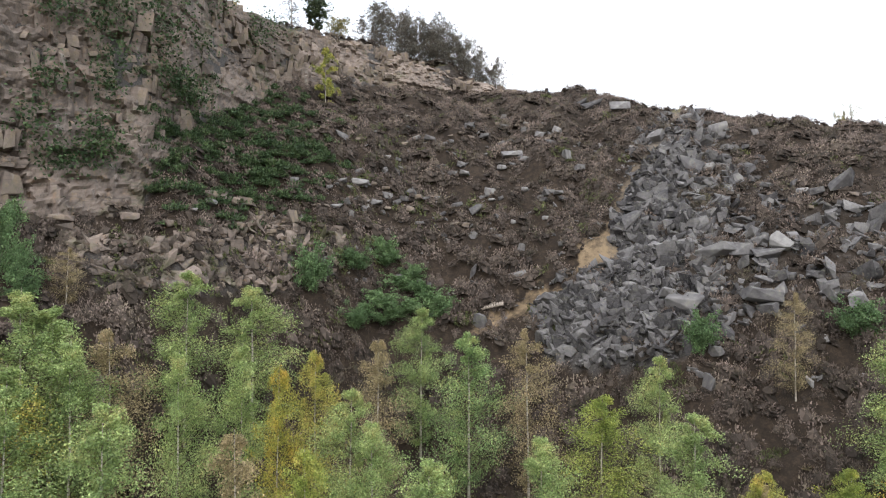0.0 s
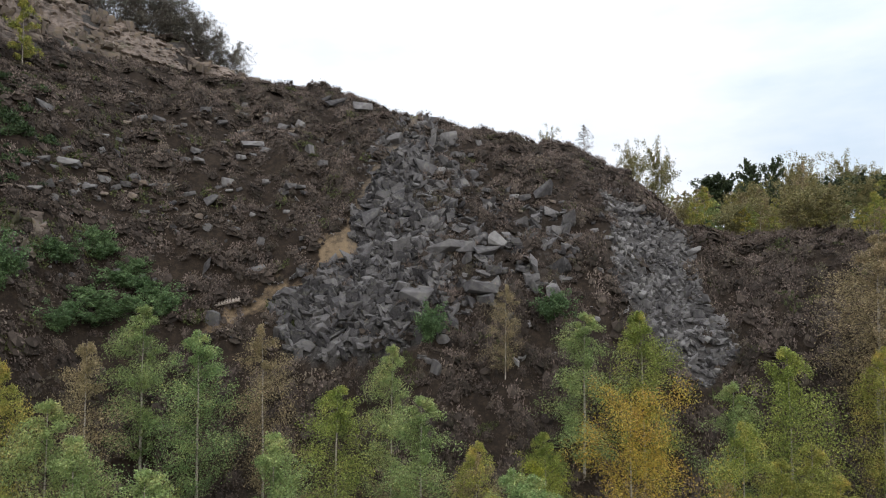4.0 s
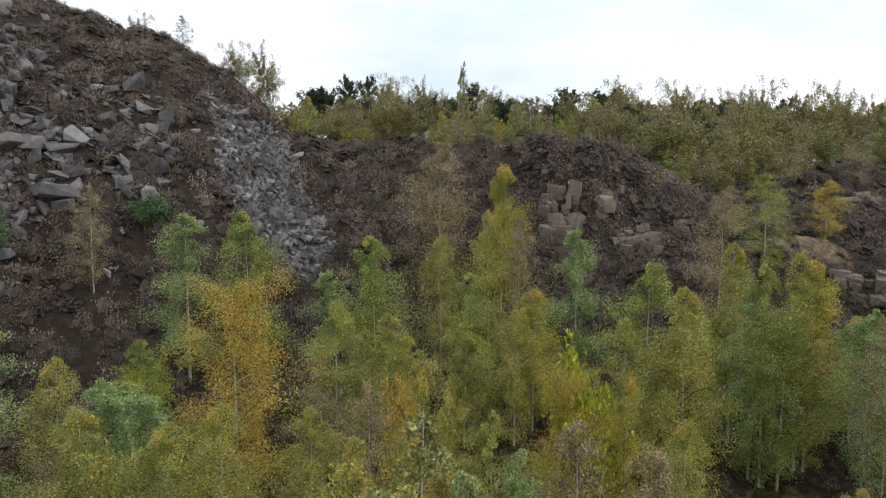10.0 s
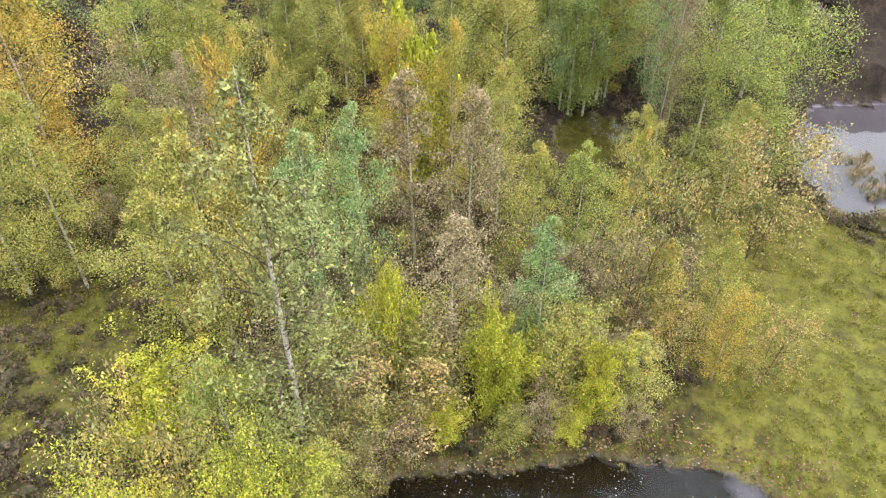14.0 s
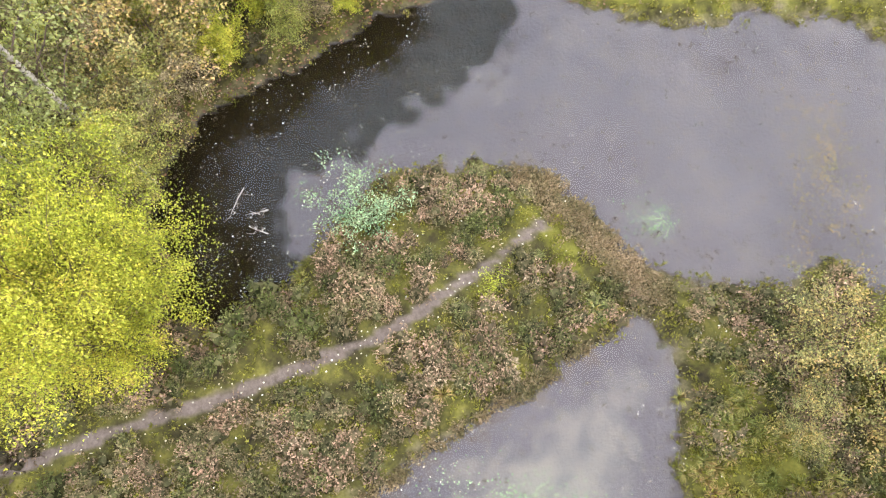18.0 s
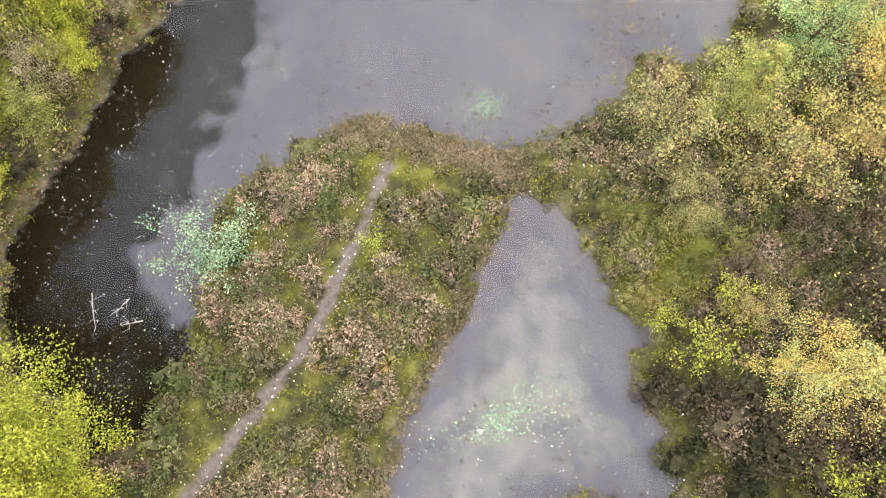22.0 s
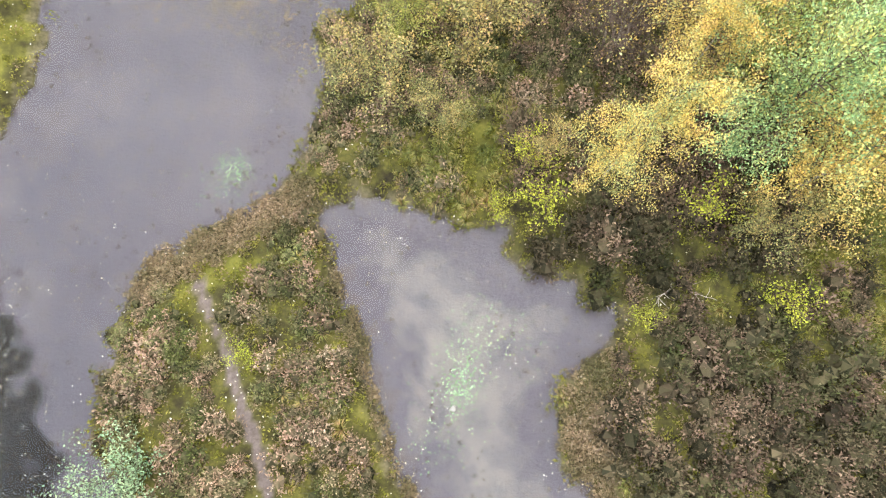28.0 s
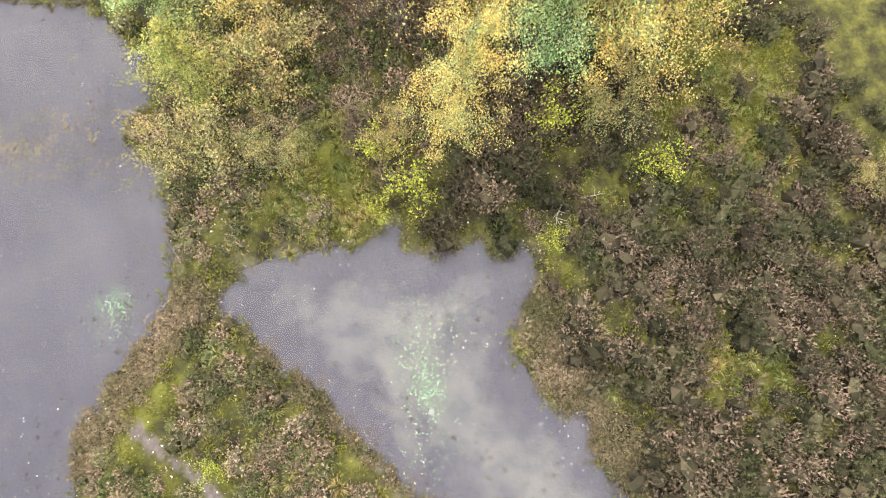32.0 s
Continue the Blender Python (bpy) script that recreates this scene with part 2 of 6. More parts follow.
def bark_material(name, pale, dark, marks):
    m, n, l, b = material(name, 0.8)
    co = n.new("ShaderNodeTexCoord").outputs["Object"]
    st = n.new("ShaderNodeMapping")
    st.inputs["Scale"].default_value = (6, 6, 22)
    l.new(co, st.inputs["Vector"])
    f = noise_node(n, l, 1.0, 3.0, 0.7, st.outputs["Vector"])
    l.new(ramp(n, l, f, [(marks, dark), (marks + 0.1, pale), (0.8, pale)]), b.inputs["Base Color"])
    bump(n, l, b, f, 0.4, 0.02)
    return m


BIRCH_BARK = bark_material("birch_bark", (0.50, 0.45, 0.38), (0.07, 0.055, 0.045), 0.38)
TWIG = bark_material("twig_bark", (0.12, 0.085, 0.06), (0.05, 0.035, 0.03), 0.4)
DEADWOOD = bark_material("bleached_wood", (0.42, 0.36, 0.30), (0.2, 0.15, 0.12), 0.4)


def rock_material(name, stops, lichen, size=1.0, vary=1.0, streaks=False):
    m, n, l, b = material(name, 0.88, 0.25)
    co = n.new("ShaderNodeTexCoord").outputs["Object"]
    own = n.new("ShaderNodeObjectInfo").outputs["Random"]
    f = maths(n, l, "ADD", maths(n, l, "MULTIPLY", noise_node(n, l, 0.5 * size, 8, 0.65, co), 0.7), maths(n, l, "MULTIPLY", noise_node(n, l, 5 * size, 4, 0.6, co), 0.3))
    f = maths(n, l, "ADD", f, maths(n, l, "MULTIPLY", maths(n, l, "SUBTRACT", island(n), 0.5), 0.34 * vary))
    f = maths(n, l, "ADD", f, maths(n, l, "MULTIPLY", maths(n, l, "SUBTRACT", own, 0.5), 0.16 * vary), True)
    col = ramp(n, l, f, stops)
    spots = ramp(n, l, noise_node(n, l, 2.3 * size, 6, 0.7, co), [(0.55, (0, 0, 0)), (0.68, (1, 1, 1))])
    col = mix(n, l, maths(n, l, "MULTIPLY", spots, 0.55), col, lichen)
    if streaks:
        long = n.new("ShaderNodeMapping")
        long.inputs["Scale"].default_value = (1.0, 1.0, 0.16)
        l.new(co, long.inputs["Vector"])
        run = noise_node(n, l, 0.9, 7, 0.75, long.outputs["Vector"])
        col = mix(n, l, maths(n, l, "MULTIPLY", ramp(n, l, run, [(0.36, (1, 1, 1)), (0.48, (0, 0, 0))]), 0.55), col, (0.035, 0.032, 0.026))
        col = mix(n, l, maths(n, l, "MULTIPLY", ramp(n, l, run, [(0.60, (0, 0, 0)), (0.70, (1, 1, 1))]), 0.5), col, (0.36, 0.34, 0.31))
        beds = n.new("ShaderNodeMapping")
        beds.inputs["Scale"].default_value = (0.18, 0.18, 2.4)
        l.new(co, beds.inputs["Vector"])
        col = mix(n, l, maths(n, l, "MULTIPLY", ramp(n, l, noise_node(n, l, 1.0, 6, 0.7, beds.outputs["Vector"]), [(0.34, (1, 1, 1)), (0.46, (0, 0, 0))]), 0.6), col, (0.03, 0.026, 0.022))
        moss = ramp(n, l, noise_node(n, l, 0.22, 7, 0.75, co), [(0.54, (0, 0, 0)), (0.66, (1, 1, 1))])
        col = mix(n, l, maths(n, l, "MULTIPLY", moss, 0.6), col, (0.075, 0.085, 0.035))
    l.new(col, b.inputs["Base Color"])
    bump(n, l, b, noise_node(n, l, 7 * size, 6, 0.7, co), 0.7, 0.06)
    return m


STONE = rock_material("gritstone_grey", [(0.22, (0.026, 0.024, 0.025)), (0.40, (0.085, 0.079, 0.079)), (0.6, (0.175, 0.164, 0.16)), (0.82, (0.34, 0.325, 0.31))], (0.21, 0.205, 0.15), 1.0, 0.9)
CLIFF = rock_material("quarry_sandstone", [(0.25, (0.05, 0.043, 0.038)), (0.42, (0.125, 0.102, 0.087)), (0.58, (0.21, 0.166, 0.138)), (0.72, (0.31, 0.25, 0.205)), (0.86, (0.46, 0.41, 0.355))], (0.30, 0.20, 0.12), 0.6, 0.5, True)

PALE_STONE = rock_material("gritstone_pale", [(0.25, (0.25, 0.23, 0.20)), (0.7, (0.5, 0.47, 0.42))], (0.3, 0.29, 0.24), 3.0)


def ground_material():
    m, n, l, b = material("quarry_ground", 0.95, 0.15)
    co = n.new("ShaderNodeTexCoord").outputs["Object"]

    def zone(name):
        a = n.new("ShaderNodeAttribute")
        a.attribute_name = name
        return a.outputs["Fac"]

    coarse, mid, fine = (noise_node(n, l, s, 6, 0.65, co) for s in (0.25, 1.6, 9.0))
    soil = ramp(n, l, maths(n, l, "ADD", maths(n, l, "MULTIPLY", mid, 0.6), maths(n, l, "MULTIPLY", fine, 0.4)),
                [(0.3, (0.012, 0.009, 0.007)), (0.5, (0.03, 0.022, 0.016)), (0.7, (0.07, 0.05, 0.034))])
    stone = ramp(n, l, fine, [(0.3, (0.03, 0.028, 0.027)), (0.55, (0.085, 0.078, 0.073)), (0.75, (0.16, 0.147, 0.133))])
    sand = ramp(n, l, maths(n, l, "ADD", maths(n, l, "MULTIPLY", mid, 0.5), maths(n, l, "MULTIPLY", fine, 0.5)), [(0.3, (0.12, 0.09, 0.06)), (0.5, (0.20, 0.145, 0.09)), (0.7, (0.29, 0.205, 0.12))])
    moss = ramp(n, l, maths(n, l, "ADD", maths(n, l, "MULTIPLY", mid, 0.6), maths(n, l, "MULTIPLY", fine, 0.4)), [(0.3, (0.055, 0.05, 0.014)), (0.5, (0.12, 0.115, 0.022)), (0.7, (0.21, 0.185, 0.04))])
    silt = ramp(n, l, maths(n, l, "ADD", maths(n, l, "MULTIPLY", coarse, 0.65), maths(n, l, "MULTIPLY", mid, 0.35)), [(0.35, (0.115, 0.103, 0.132)), (0.5, (0.150, 0.135, 0.164)), (0.62, (0.20, 0.178, 0.194))])
    specks = ramp(n, l, maths(n, l, "ADD", maths(n, l, "MULTIPLY", noise_node(n, l, 14.0, 5, 0.75, co), 0.6), maths(n, l, "MULTIPLY", mid, 0.4)), [(0.52, (0, 0, 0)), (0.64, (1, 1, 1))])
    silt = mix(n, l, maths(n, l, "MULTIPLY", specks, 0.55), silt, (0.085, 0.062, 0.05))
    cloud = ramp(n, l, maths(n, l, "ADD", maths(n, l, "MULTIPLY", coarse, 0.5), maths(n, l, "MULTIPLY", mid, 0.5)), [(0.35, (0.19, 0.178, 0.19)), (0.65, (0.32, 0.295, 0.27))])
    # near-black brown that paints the reflected trees onto the pond bottom
    tree_mirror = ramp(n, l, fine, [(0.3, (0.006, 0.005, 0.002)), (0.7, (0.026, 0.018, 0.007))])
    mud = ramp(n, l, fine, [(0.3, (0.09, 0.068, 0.058)), (0.7, (0.18, 0.142, 0.122))])
    edge = maths(n, l, "MULTIPLY", maths(n, l, "SUBTRACT", mid, 0.5), 1.1)
    col = soil
    for name, c in (("stony", stone), ("sandy", sand), ("mossy", moss), ("silty", silt), ("cloudy", cloud), ("muddy", mud), ("tree_mirrored", tree_mirror)):
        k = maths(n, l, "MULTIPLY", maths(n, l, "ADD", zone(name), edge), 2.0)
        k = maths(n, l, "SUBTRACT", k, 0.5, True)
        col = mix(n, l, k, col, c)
    l.new(col, b.inputs["Base Color"])
    bump(n, l, b, fine, 0.6, 0.06)
    return m


GROUND = ground_material()


def water_material():
    m, n, l, b = material("pond_water", 0.03)
    n.remove(b)
    clear = n.new("ShaderNodeBsdfTransparent")
    clear.inputs["Color"].default_value = (0.86, 0.84, 0.80, 1)
    gloss = n.new("ShaderNodeBsdfGlossy")
    gloss.inputs["Roughness"].default_value = 0.03
    fr = n.new("ShaderNodeFresnel")
    fr.inputs["IOR"].default_value = 1.38
    mx = n.new("ShaderNodeMixShader")
    l.new(fr.outputs["Fac"], mx.inputs["Fac"])
    l.new(clear.outputs["BSDF"], mx.inputs[1])
    l.new(gloss.outputs["BSDF"], mx.inputs[2])
    l.new(mx.outputs["Shader"], n["Material Output"].inputs["Surface"])
    return m


WATER = water_material()

# ---- mesh helpers ----


def mesh_of(name, verts, faces, mat, smooth=False):
    """A mesh from arrays: verts (n, 3), faces (m, 3 or 4)."""
    verts, faces = np.asarray(verts, np.float32), np.asarray(faces, np.int32)
    me = bpy.data.meshes.new(name)
    k = faces.shape[1]
    me.vertices.add(len(verts))
    me.vertices.foreach_set("co", verts.ravel())
    me.loops.add(faces.size)
    me.loops.foreach_set("vertex_index", faces.ravel())
    me.polygons.add(len(faces))
    me.polygons.foreach_set("loop_start", np.arange(0, faces.size, k, dtype=np.int32))
    me.polygons.foreach_set("use_smooth", np.full(len(faces), smooth))
    me.update(calc_edges=True)
    me.materials.append(mat)
    return me


def piece(name, verts, faces, mat, parent=None, label="", smooth=False):
    ob = new(name, mesh_of(name, verts, faces, mat, smooth))
    if parent is not None:
        ob.parent = parent
    if label:
        ob["label"] = label
    return ob


def joined(chunks):
    """Arrays of (verts, faces) as one."""
    vs, fs, base = [], [], 0
    for v, f in chunks:
        vs.append(v)
        fs.append(np.asarray(f) + base)
        base += len(v)
    return np.concatenate(vs), np.concatenate(fs)


def scattered(v, f, places, turns, sizes, lean=None):
    """One small mesh laid out many times, as arrays."""
    n, k = len(places), len(v)
    c, s = np.cos(turns)[:, None], np.sin(turns)[:, None]
    sz = np.asarray(sizes)
    sz = sz[:, None] if sz.ndim == 1 else sz
    w = v[None] * (sz[:, None, :] if sz.shape[1] == 3 else sz[:, :, None])
    x = w[..., 0] * c - w[..., 1] * s
    y = w[..., 0] * s + w[..., 1] * c
    z = w[..., 2]
    if lean is not None:
        z = z + x * lean[:, :1] + y * lean[:, 1:]
    out = np.stack([x, y, z], -1) + places[:, None]
    faces = f[None] + (np.arange(n) * k)[:, None, None]
    return out.reshape(-1, 3), faces.reshape(-1, f.shape[1])


def wave(x, y, size, seed=0):
    """Cheap smooth noise from -1 to 1: waves of several directions."""
    rng = np.random.RandomState(seed)
    out = 0
    for k in range(7):
        a, p = rng.uniform(0, 6.28, 2)
        q = 6.28 / size * rng.uniform(0.6, 1.6)
        out = out + np.sin(q * (x * math.cos(a) + y * math.sin(a)) + p + 1.5 * np.sin(q * 0.6 * (y * math.cos(a) - x * math.sin(a)) + 2 * p))
    return out / 4.0


def smooth01(v, a, b):
    t = np.clip((v - a) / (b - a), 0, 1)
    return t * t * (3 - 2 * t)


def inside(x, y, poly):
    """Signed distance to a closed outline: positive inside."""
    p = np.array(poly, float)
    q = np.roll(p, -1, 0)
    best = np.full(np.shape(x), 1e9)
    odd = np.zeros(np.shape(x), bool)
    for (ax, ay), (bx, by) in zip(p, q):
        ex, ey = bx - ax, by - ay
        t = np.clip(((x - ax) * ex + (y - ay) * ey) / (ex * ex + ey * ey), 0, 1)
        best = np.minimum(best, np.hypot(x - ax - t * ex, y - ay - t * ey))
        if by != ay:
            odd ^= ((ay > y) != (by > y)) & (x < ex * (y - ay) / (by - ay) + ax)
    return np.where(odd, best, -best)


def along(x, y, line):
    """Distance to an open line."""
    best = np.full(np.shape(x), 1e9)
    for (ax, ay), (bx, by) in zip(line, line[1:]):
        ex, ey = bx - ax, by - ay
        t = np.clip(((x - ax) * ex + (y - ay) * ey) / (ex * ex + ey * ey), 0, 1)
        best = np.minimum(best, np.hypot(x - ax - t * ex, y - ay - t * ey))
    return best


# ---- the plan of the quarry ----
EYE = 17.8
BIG_POND = [(4.2, 4.5), (4.8, 5.4), (6.6, 5.3), (7.5, 5.8), (9.3, 4.9), (10.8, 3.3), (11.5, 0.7), (12.6, -1.5), (13.1, -3.8), (13.2, -6.4), (11.5, -8.3), (10.3, -10.7),
            (10.3, -13.4), (9.4, -16.0), (7.0, -18.5), (4.6, -18.6), (2.0, -16.9), (0.95, -14.8), (1.2, -13.0), (2.6, -12.5), (2.1, -11.0), (2.2, -9.8), (2.8, -7.9),
            (3.4, -7.3), (4.6, -6.6), (6.5, -5.6), (7.5, -2.6), (7.4, -0.9), (6.2, 0.7), (4.9, 2.5)]
SMALL_POND = [(2.0, -6.9), (1.7, -5.6), (0.95, -4.1), (0.4, -2.5), (0.1, -1.3), (-0.6, 0.4), (-1.2, 2.0), (-2.0, 4.0), (-3.3, 4.6), (-4.7, 3.5), (-4.9, 1.9), (-5.1, 0.6),
              (-4.3, -0.8), (-4.3, -2.5), (-5.7, -3.4), (-5.95, -4.2), (-4.6, -5.0), (-3.3, -5.4), (-3.0, -6.5), (-2.1, -6.35), (0.2, -7.35), (1.0, -7.4)]
FAR_POND = [(30, -12.5), (31, -15.5), (34, -18), (40, -21), (46, -20), (44, -14), (38, -11.5), (33, -11.5)]
PUDDLE = [(32.5, 1.6), (36, 2.4), (39, 1.2), (38, -1.6), (34.5, -2.2), (31.8, -0.6)]
FOOTPATH = [(4.95, -4.9), (4.06, -3.0), (2.87, 0.0), (2.44, 2.6), (2.14, 4.65), (1.95, 6.9), (1.5, 10)]

AZ = [-180, -110, -75, -36, -27, -23, -19, -15, -7, 1, 6, 14, 21, 30, 36, 40, 45, 56, 64, 69, 75, 81, 85, 93, 100, 118, 180]
FOOT_R = [60, 55, 42, 40, 42, 44, 46, 47, 48, 48, 47, 45, 43, 42, 43, 45, 48, 50, 52, 52, 52, 52, 50, 50, 50, 55, 60]
TOP_R = [95, 80, 58, 58, 60, 66, 76, 84, 92, 96, 97, 96, 94, 88, 84, 80, 75, 73, 66, 62, 62, 62, 70, 85, 95, 95, 95]
TOP_EL = [-1, 2, 6, 6, 7.4, 13, 15, 17.3, 17.6, 17.2, 16.8, 16.1, 14.6, 12.4, 10.9, 9, 3.2, 2.3, -1, -5, -5.5, -6, -3.5, -1, -0.5, -1, -1]
RIM_R = [99, 84, 62, 62, 65, 71, 80, 88, 97, 100, 99, 98, 96, 90, 86, 82, 77, 75, 70, 67, 67, 66, 76, 90, 100, 100, 99]
RIM_EL = [0, 6, 25, 25, 24.6, 24, 23, 21.8, 21, 18.5, 17.0, 16.2, 14.7, 12.5, 11, 9.1, 3.3, 2.35, 2.3, 2.2, 2.0, -1.9, -1.5, 0.9, 0.5, 0, 0]
BACK = [0, 0, 0.1, 0.1, 0.1, 0.1, 0.1, 0.1, 0.05, -0.05, -0.1, -0.1, -0.1, -0.08, -0.02, 0.02, 0.07, 0.09, 0.09, 0.09, 0.07, 0.08, 0.06, 0.03, 0.02, 0, 0]


def keyed(az, values):
    return np.interp(az, AZ, values)


def terraces(x, y, z):
    """Narrow sheep-track ledges across the talus, from -1 to 1."""
    return np.sin(6.283 * z / 2.5 + 2.2 * wave(x, y, 13, 7))


def quarry(x, y):
    """The height of the large land form: floor, talus, faces, rim and the moor behind."""
    az, r = np.degrees(np.arctan2(x, y)), np.hypot(x, y) + 1e-6
    foot, r1, r2 = keyed(az, FOOT_R), keyed(az, TOP_R), keyed(az, RIM_R)
    z1 = EYE + r1 * np.tan(np.radians(keyed(az, TOP_EL)))
    z2 = EYE + r2 * np.tan(np.radians(keyed(az, RIM_EL)))
    floor = 0.45 + 1.6 * smooth01(r, 26, 44)
    t = np.clip((r - foot) / (r1 - foot), 0, 1)
    slope = floor + (z1 - floor) * (t + 0.10 * np.sin(3.14159 * t))
    slope = slope + 0.34 * terraces(x, y, slope) * smooth01(t, 0.02, 0.1) * (1 - smooth01(t, 0.9, 1.0))
    face = z1 + (z2 - z1) * np.clip((r - r1) / (r2 - r1), 0, 1)
    moor = z2 + keyed(az, BACK) * (np.minimum(r, 260) - r2) - 0.02 * np.maximum(r - 260, 0) ** 0.9
    z = np.where(r < r1, slope, np.where(r < r2, face, moor))
    rough = smooth01(r, foot - 6, foot + 6)
    z = z + rough * (0.9 * wave(x, y, 17, 3) + 0.45 * wave(x, y, 6, 4) + 0.2 * wave(x, y, 2.6, 5)) * np.where(r > r2 + 8, 0.6, 1.0)
    return z


def shore(x, y):
    w = 0.22 * wave(x, y, 1.7, 8) + 0.10 * wave(x, y, 0.7, 9)
    return np.maximum(np.maximum(inside(x, y, BIG_POND), inside(x, y, SMALL_POND)), np.maximum(inside(x, y, FAR_POND), inside(x, y, PUDDLE))) + w


def land(x, y):
    x, y = np.asarray(x, float), np.asarray(y, float)
    z = quarry(x, y)
    near = np.hypot(x, y) < 50
    d = np.full(x.shape, -9.0)
    d[near] = shore(x[near], y[near])
    bank = 0.10 + 0.35 * smooth01(-d, 0.0, 1.6) + 0.12 * wave(x, y, 3.1, 12) * smooth01(-d, 0.3, 1.5)
    basin = -0.04 - 0.40 * smooth01(d, 0.0, 2.2)
    flat = np.where(d > 0, basin, np.where(d > -0.25, -0.04 + 0.14 * (d + 0.25) / -0.25 + 0.14, bank))
    k = smooth01(d, -6.0, -1.8)
    return z * (1 - k) + flat * k


def axis_steps(lo, hi, step):
    near = np.arange(lo, hi + step, step)
    out = []
    p, s = 0.0, step
    while p < 2600:
        s *= 1.019 if p < 110 else 1.13
        p += s
        out.append(p)
    out = np.array(out)
    return np.concatenate([lo - out[::-1], near, near[-1] + out])


gx, gy = axis_steps(-8.0, 15.0, 0.2), axis_steps(-19.0, 8.0, 0.2)
GX, GY = np.meshgrid(gx, gy, indexing="ij")
GZ = land(GX, GY)
nx, ny = GX.shape
idx = np.arange(nx * ny).reshape(nx, ny)
quads = np.stack([idx[:-1, :-1], idx[1:, :-1], idx[1:, 1:], idx[:-1, 1:]], -1).reshape(-1, 4)
ground = piece("ground", np.stack([GX, GY, GZ], -1).reshape(-1, 3), quads, GROUND, smooth=True)
tagged(ground, "quarry floor, heathery talus slopes and moor of dark peaty soil", "ground", kind="structure")

# ---- what covers the ground, by plan on the floor and by bearing and rise on the slopes ----
TALUS = [(20.5, 15.5), (17.5, 11), (16, 8), (13.6, 2.5), (11, -0.5), (8.0, -5.5), (9.5, -7.5), (14, -8), (19, -7), (23, -5.6), (30, -2), (34, -1.5), (36, 2), (34.5, 6), (29, 7.5), (26.5, 11), (23.5, 13.5)]
SCREE = [(37.6, 8.2), (40.5, 6.5), (45.5, 3.0), (46.4, -2), (49.2, -6.2), (46.5, -9.5), (43.5, -8), (41.5, -4.5), (38.5, 0), (38.8, 4.0)]
SLOPE_PATH = [(21.0, 14.5), (16.8, 9.5), (15.2, 6.0), (13.8, 3.0), (11.0, -0.6), (5.6, -2.7), (2.4, -4.5)]
RUBBLE_LEFT = [(-33, 4), (-26, 3), (-20, 4.8), (-15, 5.8), (-9.5, 4), (-10, 0.5), (-15, -1.5), (-22, -1.5), (-30, -1)]
# bare muddy shelves at the water's edge and the trodden tip of the spit, with their half widths
SHELVES = [([(-5.3, -2.7), (-4.9, -1.5), (-5.2, 0.2), (-5.4, 1.6)], 0.62), ([(1.25, -5.2), (0.6, -3.2), (0.0, -1.6), (-0.75, 0.3), (-1.4, 2.0)], 0.34),
           ([(2.6, -7.2), (3.6, -6.6), (5.4, -5.7), (6.6, -4.9)], 0.62)]
MOSSY = [(5.0, -5.0, 0.55), (4.2, -5.4, 0.8), (3.4, -5.2, 0.5), (5.4, -4.2, 0.5), (1.5, -2.4, 0.4), (-5.2, -1.9, 1.1), (-4.9, -0.2, 0.9), (-1.7, -7.6, 1.3), (-2.6, -9.0, 1.5),
         (-0.6, -8.6, 0.9), (-5.7, -3.1, 0.7), (-8.1, -1.0, 0.8), (-8.4, 0.5, 0.7), (12.5, -10.5, 2.2), (11.8, -14, 2.4), (16, -9, 3.4), (25, -12, 6), (20, -14, 5), (14.5, 18.5, 4.5), (-13, -6, 3), (-9, 1.5, 1.2), (29, -3, 3), (32, -7, 3)]


def on_shelf(x, y):
    """How far a place lies within the shelves: 1 on them, 0 off them."""
    return np.maximum.reduce([1 - smooth01(along(x, y, line) + 0.18 * wave(x, y, 0.9, 47), half * 0.6, half * 1.25) for line, half in SHELVES])


def rise(x, y, z):
    return np.degrees(np.arctan2(x, y)), np.degrees(np.arctan2(z - EYE, np.hypot(x, y)))


